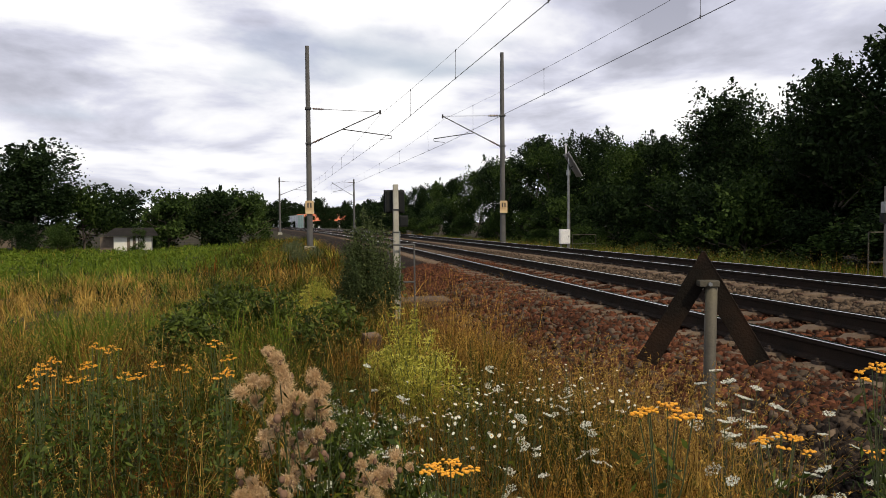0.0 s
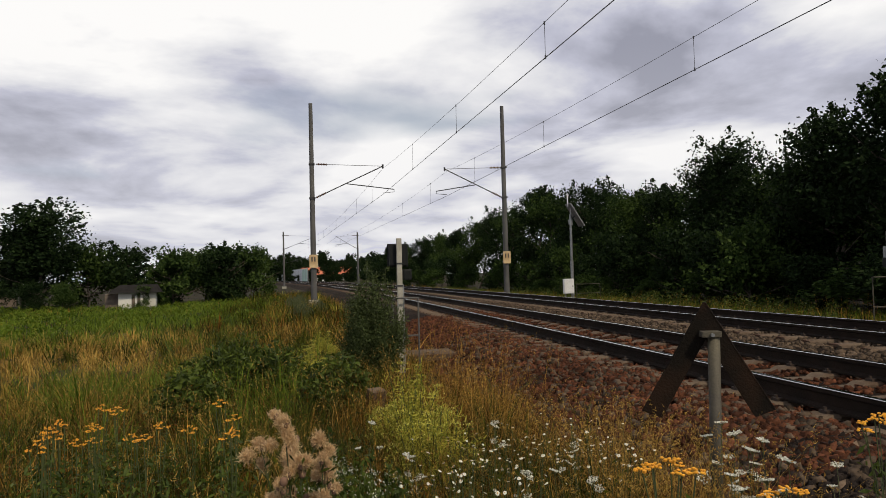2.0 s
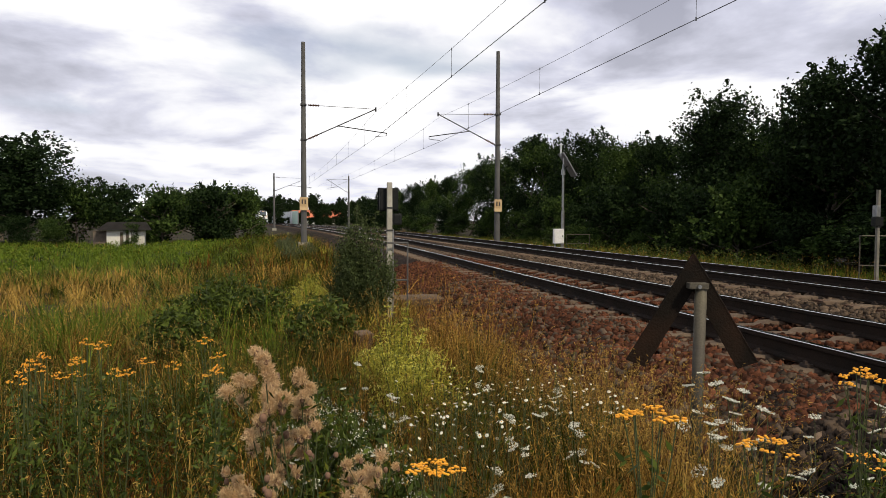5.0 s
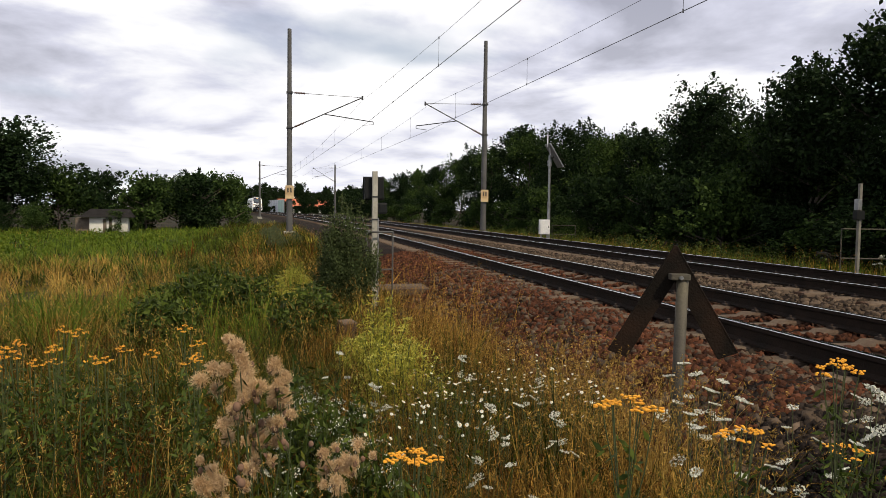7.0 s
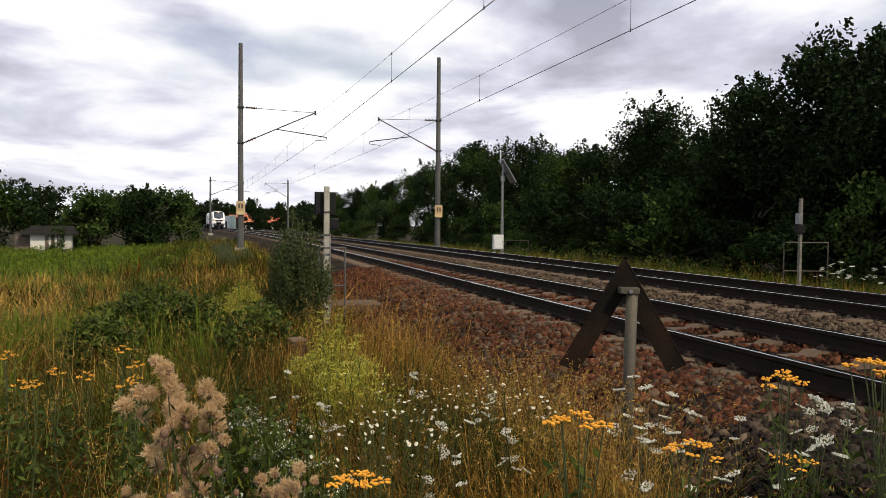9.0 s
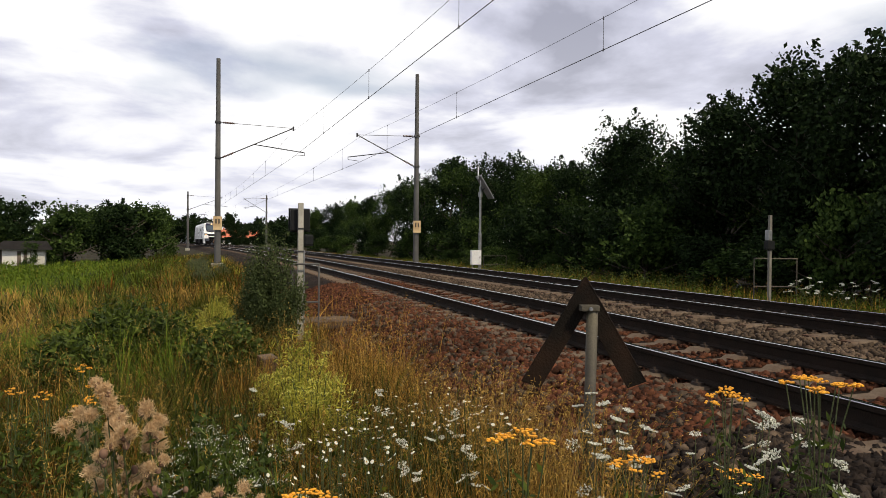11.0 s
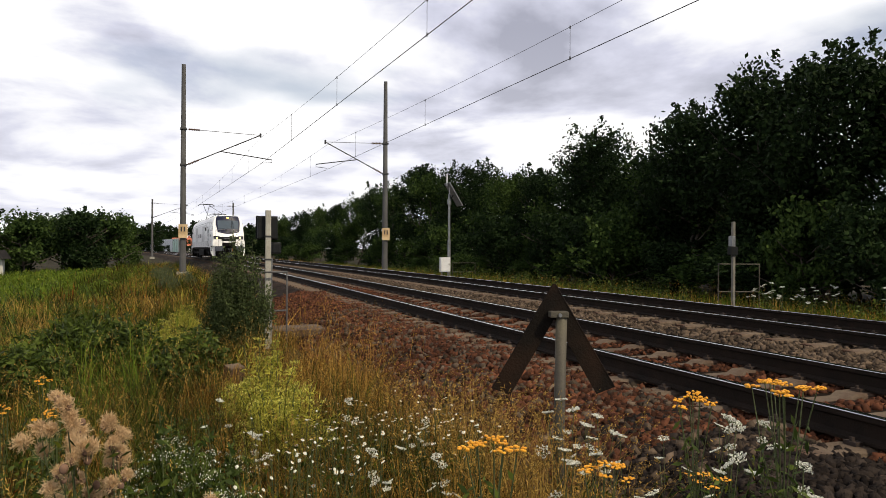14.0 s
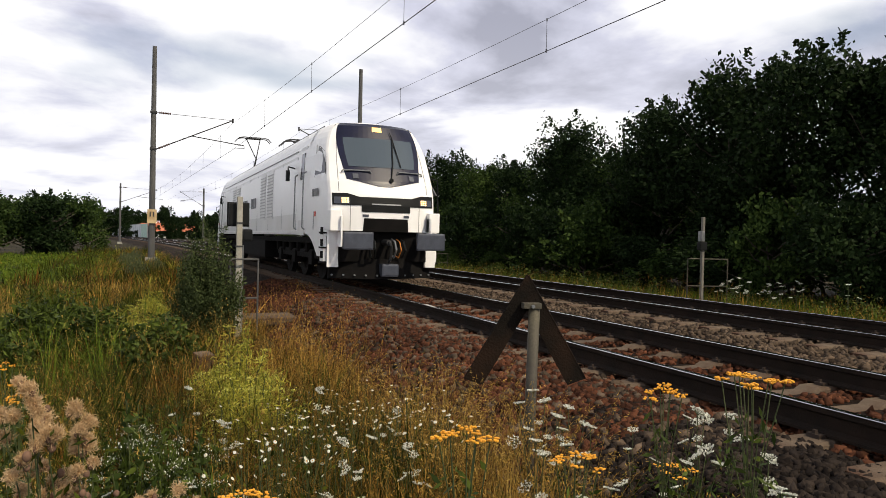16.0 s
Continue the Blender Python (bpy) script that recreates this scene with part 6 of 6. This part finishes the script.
th = thistle(3, 13, 1.3, 0.10)
stand(th, -4.89, 1.87, 0, 0.70, 1.3)
th2 = thistle(8, 5, 1.0, 0.075)
stand(th2, -4.66, 2.1, 0, 0.40, 1.0)
again(th2, -4.98, 1.95, 130, 0.9, 0.48, 1.0)

ta, tb, tc_, ts = tansy(1, 7, 1.0), tansy(2, 4, 0.66), tansy(4, 10, 1.1), tansy(6, 4, 0.88, 0.6)
stand(ta, -3.88, 2.10, 0, 0.47, 1.0)
stand(tb, -4.37, 2.80, 0, 0.09, 0.66)
stand(ts, -5.6, 3.9, 0, 0.33, 0.88)
stand(tc_, -2.90, 1.98, 40, 0.61, 1.1)
for x, y, top, turn in ((-2.98, 2.3, 0.50, 100), (-3.42, 2.2, 0.32, 200), (-4.48, 2.25, 0.30, 20), (-3.95, 2.3, 0.05, 90), (-2.75, 2.5, 0.12, 150)):
    again(ta, x, y, turn, 0.9, top, 1.0)
for i in range(18):
    y = rnd.uniform(3.3, 4.6)
    x = -5.45 - 0.22 * (y - 3.3) + rnd.uniform(-0.55, 0.35)
    again(ts, x, y, rnd.uniform(0, 360), rnd.uniform(0.8, 1.1), 0.50 - 0.19 * (y - 3.3) + rnd.uniform(-0.12, 0.05), 0.88)

ua, ub, uc = umbel(1, 4, 0.7, 0.036), umbel(2, 3, 0.6, 0.032), umbel(5, 5, 0.65, 0.034)
stand(ua, -2.88, 3.42, 0, 0.22, 0.7)
stand(ub, -2.68, 3.45, 0, 0.0, 0.6)
stand(uc, -2.55, 2.6, 0, 0.28, 0.65)
for i in range(17):
    x, y = rnd.uniform(-3.15, -1.95), rnd.uniform(1.9, 3.7)
    again((ua, ub, uc)[i % 3], x, y, rnd.uniform(0, 360), 0.9, rnd.uniform(-0.12, 0.2), (0.7, 0.6, 0.65)[i % 3])
for i in range(14):
    x, y = rnd.uniform(-4.9, -3.2), rnd.uniform(2.6, 5.0)
    again((ub, uc)[i % 2], x, y, rnd.uniform(0, 360), 0.8, rnd.uniform(-0.15, 0.05), (0.6, 0.65)[i % 2])
for i in range(10):
    x, y = rnd.uniform(7.2, 9.0), rnd.uniform(9.5, 13)
    again((ub, uc)[i % 2], x, y, rnd.uniform(0, 360), 1.5, rnd.uniform(0.0, 0.3), (0.6, 0.65)[i % 2])

da, db = daisy(1, 9, 0.82, 0.26), daisy(2, 6, 0.78, 0.22)
stand(da, -3.5, 3.6, 0, 0.2, 0.82), stand(db, -3.8, 3.9, 0, 0.1, 0.78)
for i in range(34):
    y = rnd.uniform(2.9, 5.0)
    x = -3.95 + 0.36 * (y - 3.0) + rnd.uniform(-0.5, 0.5)
    again((da, db)[i % 2], x, y, rnd.uniform(0, 360), rnd.uniform(0.7, 0.9), 0.33 - 0.20 * (y - 3.0) + rnd.uniform(-0.16, 0.05), (0.82, 0.78)[i % 2])

fa = feathery(1, 0.8, 0.34, 62, M["dill"], "fennel", "yellow green feathery fennel bush in the verge", k=130, fuzz=0.12)
fb = feathery(2, 0.7, 0.38, 60, M["dill"], "fennel", "yellow green feathery fennel bush in the verge", k=130, fuzz=0.12)
stand(fa, -4.1, 5.9, 0, 0.30, 0.8)
stand(fb, -4.05, 5.0, 0, 0.14, 0.7)
for x, y, top, s in ((-4.9, 9.3, 0.15, 0.9), (-4.6, 13.0, 0.05, 0.9)):
    again(fa, x, y, rnd.uniform(0, 360), s, top, 0.8)
wa = feathery(7, 1.7, 0.42, 64, M["leaf_grey"], "wormwood", "grey green wormwood bush beside the concrete post", 0.055, 0.3, False, k=210, fuzz=0.17)
stand(wa, -3.86, 10.7, 0, 1.28, 1.7)
again(wa, -4.1, 11.0, 120, 0.8, 1.0, 1.7)
hw = feathery(15, 0.62, 0.22, 40, M["bramble"], "hogweed", "green hogweed with small white umbels in the grass", 0.05, 0.3, True, "white_petal", 0.007)
stand(hw, -4.75, 3.4, 0, 0.30, 0.62)
for x, y, top, s in ((-4.55, 3.9, 0.12, 1.0), (-4.75, 4.3, 0.10, 1.0), (-4.5, 3.1, 0.18, 0.8)):
    again(hw, x, y, rnd.uniform(0, 360), s, top, 0.62)
na = feathery(9, 0.8, 0.5, 110, M["bramble"], "nettle", "rank dark green nettle clump in the meadow", 0.09, 0.34, False)
stand(na, -5.3, 9.0, 0)
for i in range(4):
    again(na, rnd.uniform(-6.2, -4.5), rnd.uniform(7.6, 11.0), rnd.uniform(0, 360), rnd.uniform(0.8, 1.1))
ga = feathery(12, 0.7, 0.45, 60, M["stem"], "goldenrod", "green leafy weeds by the track", 0.05, 0.4, False)
stand(ga, -5.2, 33.0)
for i in range(6):
    y = 27 + i * 2.6
    again(ga, -4.6 + bent(y)[0] + rnd.uniform(-0.8, 0.3), y, rnd.uniform(0, 360), rnd.uniform(0.8, 1.2))


# ---- what moves ----
def loco_y(t):
    """Where along the line the locomotive's front stands."""
    u = 16.0 - t
    return 14.6 + 23.25 * u - 0.62 * u ** 2 + 0.02 * u ** 3


def motions():
    rows = []
    for i in range(0, 33):
        t = i * 0.5
        y = loco_y(t)
        a, b = bent(y)[0], bent(y + 18.0)[0]
        rows.append((t, pose(a, y, 0, 0, 0, math.degrees(math.atan((a - b) / 18.0)))))
    walk(LOCO, rows)
    for w, y0 in WHEELSETS:
        rolled = []
        for i in range(0, 481):
            t = i / 30
            ang = math.degrees((loco_y(0) - loco_y(t)) / 0.545)
            rolled.append((t, pose(0, y0, 0.545, ang, 0, 0)))
        walk(w, rolled)


motions()
